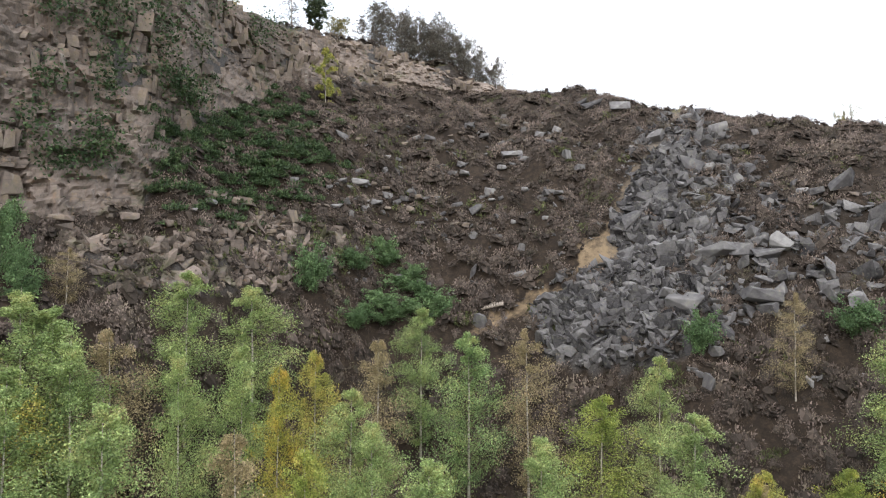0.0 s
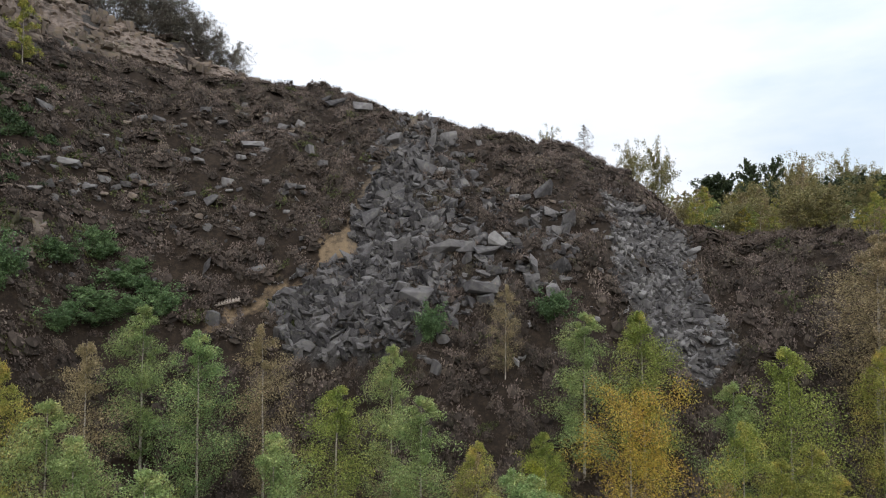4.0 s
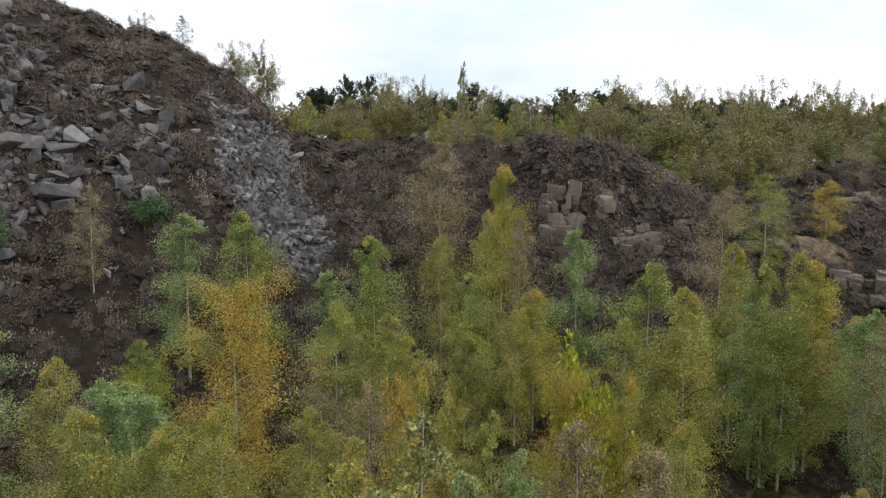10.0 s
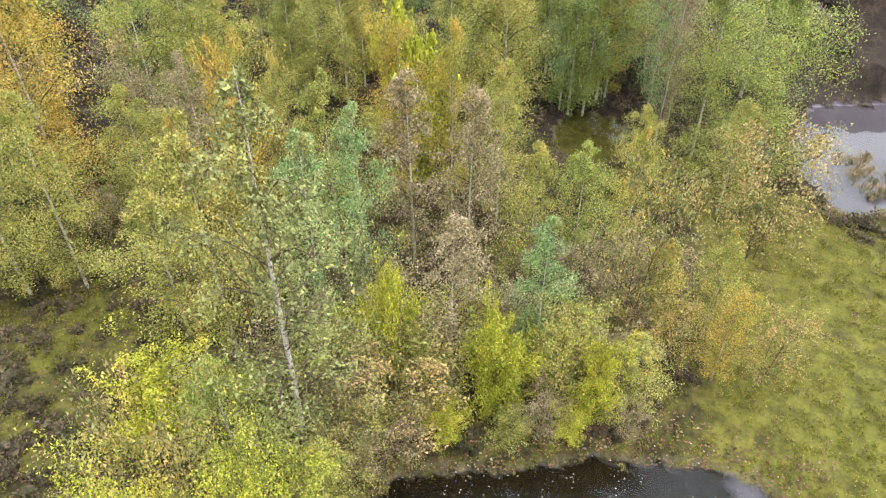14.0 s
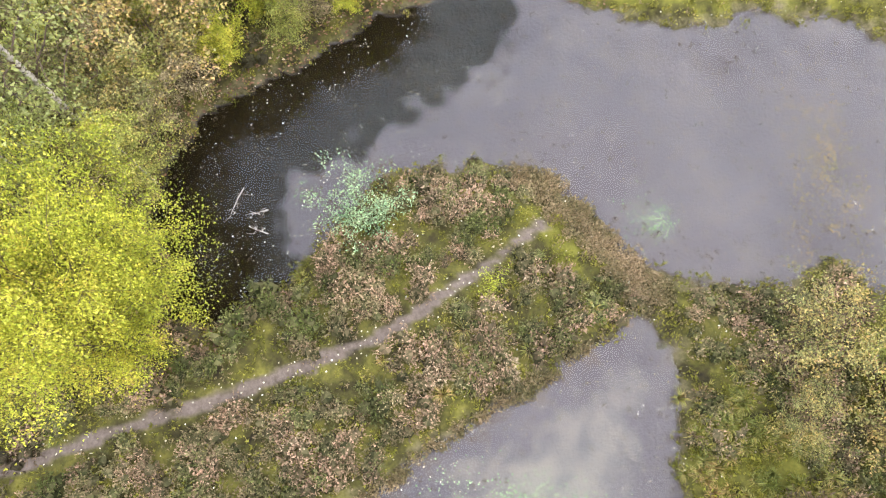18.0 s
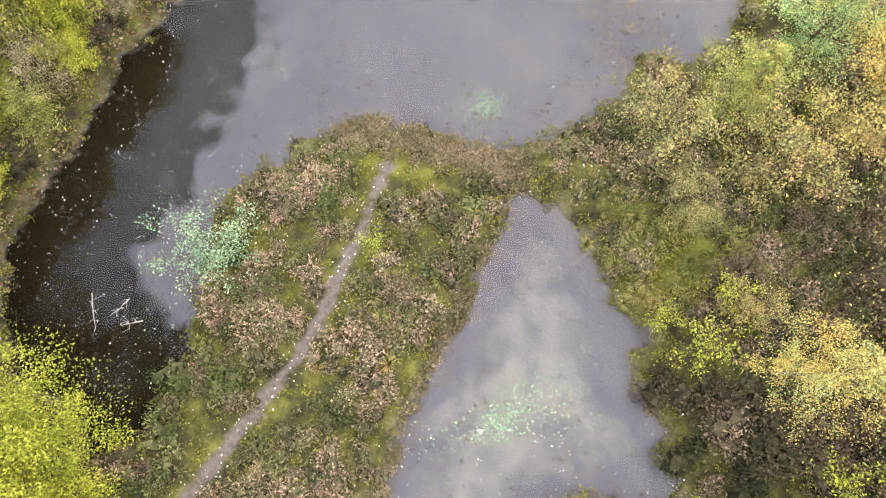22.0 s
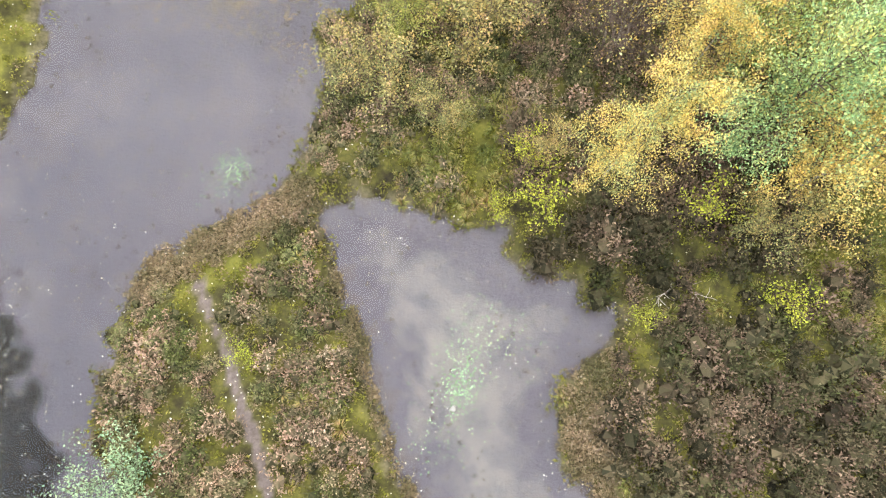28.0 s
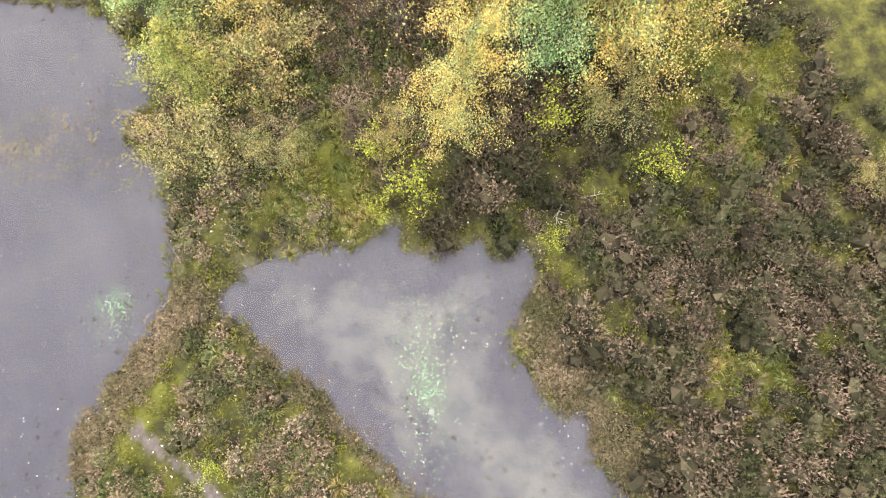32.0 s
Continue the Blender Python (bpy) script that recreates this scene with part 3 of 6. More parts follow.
def zones(x, y, z):
    az, el = rise(x, y, z)
    r = np.hypot(x, y)
    out = {}
    front = (r > 40) & (r < 110) & (np.abs(az) < 60)
    stony = np.full(x.shape, 0.0)
    sandy = np.full(x.shape, 0.0)
    a, e = az[front], el[front]
    stony[front] = np.maximum.reduce([smooth01(inside(a, e, TALUS), -0.8, 0.8) * (1 - 0.7 * smooth01(a, 19, 25)), smooth01(inside(a, e, SCREE), -0.5, 0.5), 0.55 * smooth01(inside(a, e, RUBBLE_LEFT), -1, 1)])
    sandy[front] = np.maximum((0.42 + 0.35 * (e < 3.5)) * (1 - smooth01(along(a, e, SLOPE_PATH), 0.2, 0.9)), 0.9 - 0.9 * smooth01(np.hypot((a - 13.6), (e - 2.4) * 1.1) + 0.9 * wave(a, e, 1.6, 48), 0.8, 2.8))
    foot = keyed(az, FOOT_R)
    top = keyed(az, TOP_R)
    terrace = ((az > 60) & (az < 106)) * smooth01(r, 50, 58) * (1 - smooth01(r, 100, 115))
    sandy = np.maximum(sandy, terrace * smooth01(wave(x, y, 9, 31), 0.0, 0.9) * 0.55)
    stony = np.maximum(stony, ((az > -70) & (az < 30)) * smooth01(r, top - 3, top) * (1 - smooth01(r, keyed(az, RIM_R), keyed(az, RIM_R) + 1.5)) * smooth01(keyed(az, RIM_EL) - keyed(az, TOP_EL), 0.6, 2.5))
    mossy = np.full(x.shape, 0.0)
    d = np.full(x.shape, -9.0)
    near = r < 50
    d[near] = shore(x[near], y[near])
    for mx, my, mr in MOSSY:
        mossy = np.maximum(mossy, 0.85 - 0.85 * smooth01(np.hypot(x - mx, y - my) + 0.45 * mr * wave(x, y, 1.1 + mr * 0.5, 44), mr * 0.35, mr * 1.15))
    mossy = np.maximum(mossy, 0.5 * smooth01(-r, -40, -30))
    mossy = np.maximum(mossy, np.where(az < 3, 0.9, 0.5) * smooth01(r, keyed(az, RIM_R) - 1, keyed(az, RIM_R) + 2))
    mossy = np.maximum(mossy, 0.72 * smooth01(x, 9, 12) * smooth01(-y, 3.5, 6) * (1 - smooth01(r, 27, 34)))
    silty = smooth01(d, -0.12, 0.1)
    cloudy = np.where(near, 0.8 * smooth01(inside(x, y, SMALL_POND) + 0.3 * wave(x, y, 2.5, 45), -0.2, 2.2), 0.0)
    # the trees' dark reflection is painted into the bottom colour along the wooded bank
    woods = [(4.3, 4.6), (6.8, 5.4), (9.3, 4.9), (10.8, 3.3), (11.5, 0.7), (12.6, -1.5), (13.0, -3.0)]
    tree_mirrored = silty * (1 - smooth01(along(x, y, woods) + 0.5 * wave(x, y, 1.8, 41), 2.2, 4.0))
    boggy = smooth01(inside(x, y, PUDDLE), -0.5, 0.2)
    silty = silty * (1 - boggy)
    mossy = np.maximum(mossy, 0.8 * boggy)
    muddy = np.where(near, (1 - smooth01(along(x, y, FOOTPATH) + 0.06 * wave(x, y, 1.1, 43), 0.06, 0.27)) * (0.75 + 0.25 * smooth01(y, -3.6, -1.5)), 0.0)
    muddy = np.maximum(muddy, np.where(near, 0.38 * on_shelf(x, y), 0.0))
    muddy = np.maximum(muddy, 0.42 * smooth01(d, -0.6, -0.15) * (1 - smooth01(d, 0.0, 0.2)))
    out = {"stony": stony, "sandy": sandy, "mossy": mossy, "silty": silty, "cloudy": cloudy, "tree_mirrored": tree_mirrored, "muddy": muddy}
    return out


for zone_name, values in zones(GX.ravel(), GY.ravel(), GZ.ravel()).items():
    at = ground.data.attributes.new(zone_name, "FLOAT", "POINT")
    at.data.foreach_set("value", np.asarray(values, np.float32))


def water_sheet(name, outline, label, grow=0.6):
    c = np.mean(outline, 0)
    p = np.array(outline, float)
    bm = bmesh.new()
    d = np.roll(p, -1, 0) - np.roll(p, 1, 0)
    n = np.stack([d[:, 1], -d[:, 0]], 1) / (np.linalg.norm(d, axis=1)[:, None] + 1e-6)
    if inside(np.array([p[0, 0] + 0.2 * n[0, 0]]), np.array([p[0, 1] + 0.2 * n[0, 1]]), outline)[0] > 0:
        n = -n
    vs = [bm.verts.new((x, y, 0.0)) for x, y in p + grow * n]
    sheet = bm.faces.new(vs)
    sheet.normal_update()
    if sheet.normal.z < 0:
        sheet.normal_flip()
    bmesh.ops.triangulate(bm, faces=bm.faces[:])
    me = bpy.data.meshes.new(name)
    bm.to_mesh(me)
    bm.free()
    me.materials.append(WATER)
    return tagged(new(name, me), label, "water", kind="structure")


water_sheet("water_big_pond", BIG_POND, "shallow silty pond with still grey water", 0.15)
water_sheet("water_small_pond", SMALL_POND, "shallow cloudy pool beside a heathery spit", 0.15)
water_sheet("water_far_pond", FAR_POND, "far pond reflecting the white sky", 0.3)
water_sheet("water_puddle", PUDDLE, "shallow brown-green puddle in the heath", 0.3)

# ---- plants ----


def tube(points, radii, sides=6):
    """A tapered tube along points, as arrays (quads)."""
    p = np.array(points, float)
    n = len(p)
    d = np.gradient(p, axis=0)
    d /= np.linalg.norm(d, axis=1)[:, None] + 1e-9
    ref = np.where(np.abs(d[:, 2:]) < 0.9, [[0, 0, 1.0]], [[1.0, 0, 0]])
    u = np.cross(d, ref)
    u /= np.linalg.norm(u, axis=1)[:, None] + 1e-9
    v = np.cross(d, u)
    a = np.linspace(0, 2 * np.pi, sides, endpoint=False)
    ring = np.cos(a)[None, :, None] * u[:, None] + np.sin(a)[None, :, None] * v[:, None]
    verts = (p[:, None] + ring * np.array(radii)[:, None, None]).reshape(-1, 3)
    i = np.arange(n - 1)[:, None] * sides
    j = np.arange(sides)[None]
    k = (j + 1) % sides
    faces = np.stack([i + j, i + k, i + sides + k, i + sides + j], -1).reshape(-1, 4)
    return verts, faces


def leaves(rng, centres, size, corners=4, stretch=1.5, up=0.5):
    """Small pointed leaves at the given places, each its own four-cornered island."""
    n = len(centres)
    d = rng.normal(size=(n, 3))
    d[:, 2] += up
    d /= np.linalg.norm(d, axis=1)[:, None]
    e = np.cross(d, rng.normal(size=(n, 3)))
    e /= np.linalg.norm(e, axis=1)[:, None] + 1e-9
    g = np.cross(d, e)
    s = size * rng.uniform(0.6, 1.3, (n, 1))
    a, b = e * s * stretch * 0.5, g * s * 0.5
    fold = d * s * 0.12
    if corners == 3:
        v = np.stack([centres - a * 0.8 + b, centres - a * 0.8 - b, centres + a], 1).reshape(-1, 3)
        return v, np.arange(3 * n).reshape(n, 3)
    v = np.stack([centres - a, centres + b * 0.9 + fold, centres + a, centres - b * 0.9 + fold], 1).reshape(-1, 3)
    return v, np.arange(4 * n).reshape(n, 4)


PROFILES = {"spire": ([0, 0.12, 0.35, 0.65, 0.9, 1], [0.6, 0.95, 1.0, 0.7, 0.3, 0.12]), "round": ([0, 0.15, 0.5, 0.8, 1], [0.7, 0.95, 1.0, 0.85, 0.5]),
            "flat": ([0, 0.3, 0.7, 1], [0.5, 0.8, 1.0, 0.6])}


def tree_parts(seed, tall=10.0, wide=3.6, limbs=56, leaf_count=9000, leaf=0.085, bare=0.07, lean=0.25, droop=0.5, stems=1, shape="spire", radius=0.085, corners=4, twigs=5, soft=0.065):
    """Trunk, branches and leaf places of an upright, airy tree."""
    rng = np.random.RandomState(seed)
    trunk, branch, place = [], [], []

    def loose(count, spread):
        return np.clip(rng.normal(0, spread, (count, 3)), -1.6 * spread, 1.6 * spread)

    for s in range(stems):
        off = rng.uniform(-1, 1, 2) * (0.15 if stems > 1 else 0.0)
        tip = np.array([rng.uniform(-lean, lean), rng.uniform(-lean, lean)]) + (off * tall * 0.9 if stems > 1 else 0)
        h = np.linspace(0, 1, 12)
        hh = tall * (rng.uniform(0.75, 1.0) if stems > 1 and s else 1.0)
        wob = np.cumsum(rng.normal(0, 0.018 * tall / 10, (12, 2)), 0)
        line = np.c_[off + tip * h[:, None] ** 1.3 + wob * h[:, None], h * hh]
        trunk.append(tube(line, radius * (tall / 10) * (1 - h * 0.93) / (1 if stems == 1 else 1.5), 7))
        count = limbs // stems
        for k in range(count):
            f = bare + (0.98 - bare) * ((k + rng.uniform()) / count)
            base = np.array([np.interp(f, h, line[:, i]) for i in range(3)])
            q = (f - bare) / (1 - bare)
            reach = wide * 0.5 * np.interp(q, PROFILES[shape][0], PROFILES[shape][1]) * rng.uniform(0.45, 1.2)
            a = rng.uniform(0, 2 * np.pi)
            way = np.array([np.cos(a), np.sin(a), rng.uniform(0.55, 1.35)])
            t = np.linspace(0, 1, 5)[:, None]
            pts = base + way * reach * t + np.array([0, 0, -droop]) * reach * t**2.2 + rng.normal(0, 0.05, (5, 3)) * t * reach
            if shape == "spire":
                pts[:, 2] = np.minimum(pts[:, 2], hh - 1.25 * np.hypot(pts[:, 0] - np.interp(pts[:, 2], line[:, 2], line[:, 0]), pts[:, 1] - np.interp(pts[:, 2], line[:, 2], line[:, 1])))
            branch.append(tube(pts, radius * 0.30 * (1 - f * 0.7) * (1 - 0.85 * t[:, 0]) * (tall / 10) + 0.003, 4))
            for _ in range(twigs):
                b = pts[rng.randint(1, 5)]
                c = b + rng.normal(0, 0.17, 3) * reach + np.array([0, 0, -0.12 * reach])
                branch.append(tube([b, (b + c) / 2 + rng.normal(0, 0.03, 3), c], [0.007, 0.005, 0.002], 3))
                m = int(leaf_count / (count * stems) / (twigs + 1)) + 1
                u = rng.uniform(0, 1.1, (m, 1))
                place.append(b + (c - b) * u + loose(m, soft * reach + 0.05) + [0, 0, -0.05])
            m = int(leaf_count / (count * stems) / (twigs + 1)) + 1
            u = rng.uniform(0.3, 1.05, m)
            at = np.stack([np.interp(u, np.linspace(0, 1, 5), pts[:, i]) for i in range(3)], 1)
            place.append(at + loose(m, soft * reach + 0.04))
    v, fc = leaves(rng, np.concatenate(place), leaf, corners)
    return joined(trunk), joined(branch), (v, fc)


KINDS = {}


def tree_kind(key, name, bark, leaf_key, label, category, **how):
    """The first of a kind of tree; it is put to use by plant()."""
    t, b, c = tree_parts(**how)
    root = new(name)
    piece("trunk", *t, bark, root, smooth=True)
    piece("branchwork", *b, TWIG, root)
    piece("crown", *c, LEAF[leaf_key], root)
    tagged(root, label, category)
    KINDS[key] = [root, how.get("tall", 10.0), how.get("wide", 3.6), False]


def plant(key, x, y, tall, wide=None, turn=None, z=None, label="", group=""):
    """Stands a tree of a kind on the ground, at its height and breadth."""
    root, h, w, used = KINDS[key]
    rng = np.random.RandomState(int(abs(x * 131 + y * 57)) % 100000)
    k = tall / h
    s = (wide / w) if wide else k
    turn = rng.uniform(0, 360) if turn is None else turn
    z = float(land(np.array([x]), np.array([y]))[0]) - 0.05 if z is None else z
    m = pose(x, y, z, 0, 0, turn) @ Matrix.Diagonal((s, s, k, 1))
    if not used:
        KINDS[key][3] = True
        root.matrix_basis = m
        ob = root
    else:
        keep = root.scale.copy()
        root.scale = (1, 1, 1)
        ob = copy_thing(root, m)
        root.scale = keep
    return tagged(ob, label, "", group)

# near kinds carry fine leaves, the ones far off coarser and fewer
NEAR_LABELS = {
    "green": ("slender silver birch with green and yellowing leaves", "green", dict(seed=1, wide=5.4)),
    "green2": ("narrow young birch with light green leaves", "soft", dict(seed=2, wide=4.4)),
    "olive": ("olive-green birch whose leaves are turning brown", "olive", dict(seed=3, wide=5.6)),
    "yellow": ("birch in yellow autumn leaf", "yellow", dict(seed=4, wide=4.8)),
    "orange": ("broad birch in golden orange autumn leaf", "orange", dict(seed=5, wide=5.6, limbs=66, shape="round")),
    "blue": ("bluish green birch with full summer leaves", "blue", dict(seed=7, wide=4.8)),
    "brown": ("half-bare birch with brown leaves", "brown", dict(seed=8, wide=5.0)),
}
for key, (label, tint, how) in NEAR_LABELS.items():
    tree_kind(key, "birch_tree", BIRCH_BARK, tint, label + " beside the pond", "tree", leaf_count=10000 if key == "brown" else 17000, leaf=0.07, corners=3, twigs=7, **how)
    tree_kind(key + "_mid", "birch_tree", BIRCH_BARK, tint, label + " on the quarry floor", "tree", leaf_count=17000 if key == "brown" else 34000 if key == "orange" else 27000, leaf=0.054, corners=3, twigs=6, limbs=54, soft=0.10, **{k: v for k, v in how.items() if k not in ("seed", "limbs")}, seed=how["seed"] + 40)
    tree_kind(key + "_far", "birch_tree", BIRCH_BARK, tint, label + " on the moor", "tree", leaf_count=4200 if key == "brown" else 6500, leaf=0.15, corners=3, twigs=1, limbs=34, **{k: v for k, v in how.items() if k not in ("seed", "limbs")}, seed=how["seed"] + 80)
SALLOW = dict(tall=5.0, wide=4.4, stems=4, limbs=56, bare=0.05, shape="round", droop=0.3)
tree_kind("lime_big", "sallow_bush", TWIG, "lime", "tall lime-yellow sallow with dense leaves overhanging the pond", "bush", seed=6, leaf_count=55000, leaf=0.06, corners=3, twigs=8, **{**SALLOW, "tall": 8.0, "wide": 7.0, "limbs": 90})
tree_kind("lime", "sallow_bush", TWIG, "lime", "lime-yellow sallow bush with dense leaves by the pond", "bush", seed=6, leaf_count=14000, leaf=0.085, corners=3, twigs=7, **SALLOW)
tree_kind("lime_mid", "sallow_bush", TWIG, "lime", "lime-yellow sallow on the quarry floor", "bush", seed=16, leaf_count=7000, leaf=0.14, corners=3, **SALLOW)
tree_kind("pale", "sallow_bush", TWIG, "pale", "thin pale sallow with sparse yellowish leaves", "bush", seed=9, tall=4.0, wide=3.4, stems=3, limbs=44, bare=0.08, leaf_count=6000, leaf=0.055, corners=3, shape="round")
tree_kind("pine_far", "pine_tree", TWIG, "pine", "dark green pine on the moor", "tree", seed=10, tall=10.0, wide=5.5, limbs=40, bare=0.25, leaf_count=3500, leaf=0.3, corners=3, droop=0.1, shape="flat")
tree_kind("bare_far", "birch_tree", BIRCH_BARK, "twig", "nearly leafless birch on the skyline", "tree", seed=11, leaf_count=700, limbs=70, leaf=0.12, corners=3, twigs=9)
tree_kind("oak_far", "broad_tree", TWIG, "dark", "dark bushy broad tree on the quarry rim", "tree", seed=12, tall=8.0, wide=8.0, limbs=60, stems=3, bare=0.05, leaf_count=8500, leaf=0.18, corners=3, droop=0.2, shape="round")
tree_kind("scrub", "rim_bush", TWIG, "twig", "grey-brown leafless scrub bush on the quarry rim", "bush", seed=13, tall=5.0, wide=6.5, limbs=60, stems=5, bare=0.05, leaf_count=11000, leaf=0.10, corners=3, twigs=9, droop=0.1, shape="round")
tree_kind("rhodo", "rhododendron_bush", TWIG, "rhodo", "bright green rhododendron bush among the heather", "bush", seed=14, tall=2.0, wide=3.0, limbs=40, stems=4, bare=0.05, leaf_count=6500, leaf=0.10, droop=0.2, shape="round")

tree_kind("sallow_olive", "sallow_bush", TWIG, "olive", "olive-green sallow thicket under the birches", "bush", seed=17, leaf_count=9000, leaf=0.07, corners=3, **SALLOW)
tree_kind("sallow_brown", "sallow_bush", TWIG, "brown", "brownish half-bare sallow thicket under the birches", "bush", seed=18, leaf_count=6500, leaf=0.065, corners=3, **{**SALLOW, "wide": 4.8})

tree_kind("front", "birch_tree", BIRCH_BARK, "silver", "tall birch with a white trunk and thin grey-green leaves", "tree", seed=31, tall=11.0, wide=5.2, limbs=60, bare=0.12, leaf_count=11000, leaf=0.07, corners=3, twigs=7, radius=0.105)


# airy trees and bushes of the heathery bank below the eye
tree_kind("gold", "birch_tree", BIRCH_BARK, "gold", "young birch with sparse gold and pale green leaves", "tree", seed=32, tall=6.0, wide=4.2, limbs=46, bare=0.1, leaf_count=20000, leaf=0.044, corners=4, twigs=7, soft=0.05, shape="round")
tree_kind("aspen", "aspen_tree", TWIG, "aspen", "bluish green aspen flecked with yellow leaves", "tree", seed=33, tall=6.0, wide=4.4, limbs=46, bare=0.1, leaf_count=20000, leaf=0.046, corners=4, twigs=7, soft=0.05, shape="round")
tree_kind("sprout", "birch_sapling", TWIG, "sprout", "thin bluish green sapling leaning over the water", "sapling", seed=34, tall=2.7, wide=2.6, stems=3, limbs=40, bare=0.05, leaf_count=3200, leaf=0.046, corners=4, twigs=5, shape="round")
tree_kind("seedling", "birch_sapling", TWIG, "lime", "small yellow-green birch sapling among the heather", "sapling", seed=35, tall=1.4, wide=1.1, stems=2, limbs=22, bare=0.05, leaf_count=800, leaf=0.035, corners=4, twigs=4, shape="round")
tree_kind("twiggy", "sallow_bush", DEADWOOD, "gold", "grey leafless sallow bush with a few last leaves", "bush", seed=36, tall=3.0, wide=4.0, stems=6, limbs=120, bare=0.05, leaf_count=110, leaf=0.045, corners=4, twigs=14, droop=0.1, shape="round", radius=0.12)
# the birch wood on the quarry floor and round the ponds
plant("green2_mid", -24.4, 34.9, 11.9, 6.8)
plant("green2_mid", -22.9, 35.3, 12.5, 7.3)
plant("green2_mid", -20.5, 33.2, 13.1, 6.3)
plant("green2_mid", -20.3, 27.9, 13.3, 6.4)
plant("olive_mid", -23.6, 30.5, 13.4, 8.9)
plant("brown_mid", -19.8, 35.9, 13.4, 6.6)
plant("green2_mid", -18.2, 42.2, 13.1, 6.2)
plant("green2_mid", -14.8, 46.1, 12.3, 7.8)
plant("green2_mid", -11.8, 34.5, 13.3, 5.0)
plant("yellow_mid", -9.2, 32.1, 12.9, 3.7)
plant("olive_mid", -8.3, 37.4, 12.4, 4.8)
plant("green2_mid", -14.2, 32.0, 13.4, 4.3)
plant("green2_mid", -5.4, 31.9, 11.9, 4.9)
plant("brown_mid", -4.8, 40.0, 12.6, 5.5)
plant("green2_mid", -2.4, 49.7, 12.3, 5.6)
plant("blue_mid", 1.2, 44.2, 12.4, 6.6)
plant("brown_mid", 5.4, 43.8, 12.9, 5.5)
plant("green2_mid", 12.6, 38.0, 11.8, 4.2)
plant("green_mid", 8.2, 35.1, 10.5, 6.8)
plant("green2_mid", 3.8, 27.9, 10.9, 5.4)
plant("green2_mid", -1.2, 25.2, 10.8, 5.5)
plant("green2_mid", -13.9, 24.3, 13.2, 5.9)
plant("brown_mid", -8.5, 23.9, 12.1, 5.5)
plant("green_mid", -5.8, 23.7, 11.5, 4.7)
plant("green2_mid", -4.0, 30.0, 10.9, 5.0)
plant("olive_mid", 13.1, 26.9, 9.5, 4.3)
plant("brown_mid", -26.8, 42.8, 4.4, 3.3)
plant("green2_mid", 26.2, 36.0, 11.9, 5.8)
plant("green_mid", 30.7, 34.9, 12.9, 7.0)
plant("orange_mid", 19.9, 23.8, 11.3, 6.3)
plant("green2_mid", 28.4, 25.2, 10.6, 4.3)
plant("green_mid", 30.2, 23.0, 12.7, 6.7)
plant("brown_mid", 46.9, 28.7, 13.1, 8.2)
plant("yellow_mid", 50.2, 23.5, 12.4, 5.5)
plant("olive_mid", 41.1, 20.6, 13.5, 5.7)
plant("brown_mid", 24.3, 43.8, 7.8, 3.7)
plant("brown_mid", 13.4, 27.0, 8.9, 4.3)
plant("blue_mid", 13.8, 24.5, 8.9, 4.7)
plant("green2_mid", 11.8, 30.9, 10.8, 5.4)
plant("green_mid", 19.4, 30.4, 7.8, 4.2)
plant("brown_mid", 47.9, 29.1, 12.6, 7.7)
plant("brown_mid", 43.0, 19.1, 13.0, 5.3)
plant("yellow_mid", 49.2, 23.5, 13.5, 4.1)
plant("green2_mid", 39.9, 13.4, 12.6, 5.3)
plant("green_mid", 37.2, 8.2, 11.2, 6.7)
plant("brown_mid", 53.2, 6.1, 13.1, 6.0)
plant("olive_mid", 41.9, 3.9, 12.6, 5.3)
plant("green_mid", 38.0, 1.8, 13.0, 5.2)
plant("olive_mid", 40.1, 0.2, 13.2, 5.5)
plant("olive_mid", 39.4, 23.9, 11.7, 5.2)
plant("olive_mid", 27.6, 20.0, 9.1, 5.2)
plant("green_mid", 24.9, 21.8, 10.1, 5.0)
plant("green_mid", 35.4, 18.9, 9.8, 5.5)
plant("yellow_mid", 35.2, 14.5, 9.4, 4.3)
plant("olive_mid", 33.7, 5.3, 11.4, 5.6)
plant("yellow_mid", 40.3, -0.3, 12.9, 5.0)
plant("brown_mid", 38.1, -4.3, 12.6, 2.9)
plant("blue_mid", 38.2, -3.0, 10.5, 4.8)
plant("green_mid", 32.9, -5.4, 10.0, 4.6)
plant("blue_mid", 38.2, 2.4, 10.9, 4.3)
plant("olive_mid", 35.8, 5.8, 10.0, 5.5)
plant("olive_mid", 33.2, 8.4, 9.1, 5.6)
plant("green_mid", 43.0, 5.0, 7.0, 5.6)
plant("olive_mid", 33.1, 14.8, 8.6, 4.6)
plant("olive_mid", 31.7, 17.5, 7.9, 5.1)
plant("olive_mid", 28.3, 19.3, 7.7, 5.2)
plant("olive_mid", 26.8, 21.3, 8.1, 4.4)
plant("brown_mid", 23.7, 21.8, 7.5, 4.6)
plant("olive_mid", 12.6, 23.9, 8.2, 5.3)
plant("blue_mid", 15.1, 24.8, 8.3, 5.3)
plant("olive_mid", 14.0, 20.8, 7.8, 5.4)
plant("olive_mid", 43.0, 0.8, 7.1, 6.0)
plant("orange_mid", 23.9, 8.2, 8.8, 3.2)
plant("lime_mid", 25.1, 7.9, 8.6, 3.4)
plant("yellow_mid", 24.6, 6.0, 9.4, 2.6)
plant("front", 9.7, 6.4, 12.5, 5.0)
plant("olive", 12.9, 10.6, 10.0, 4.0)
plant("orange", 15.0, 10.3, 10.7, 2.8)
plant("blue", 15.1, 8.3, 8.6, 3.5)
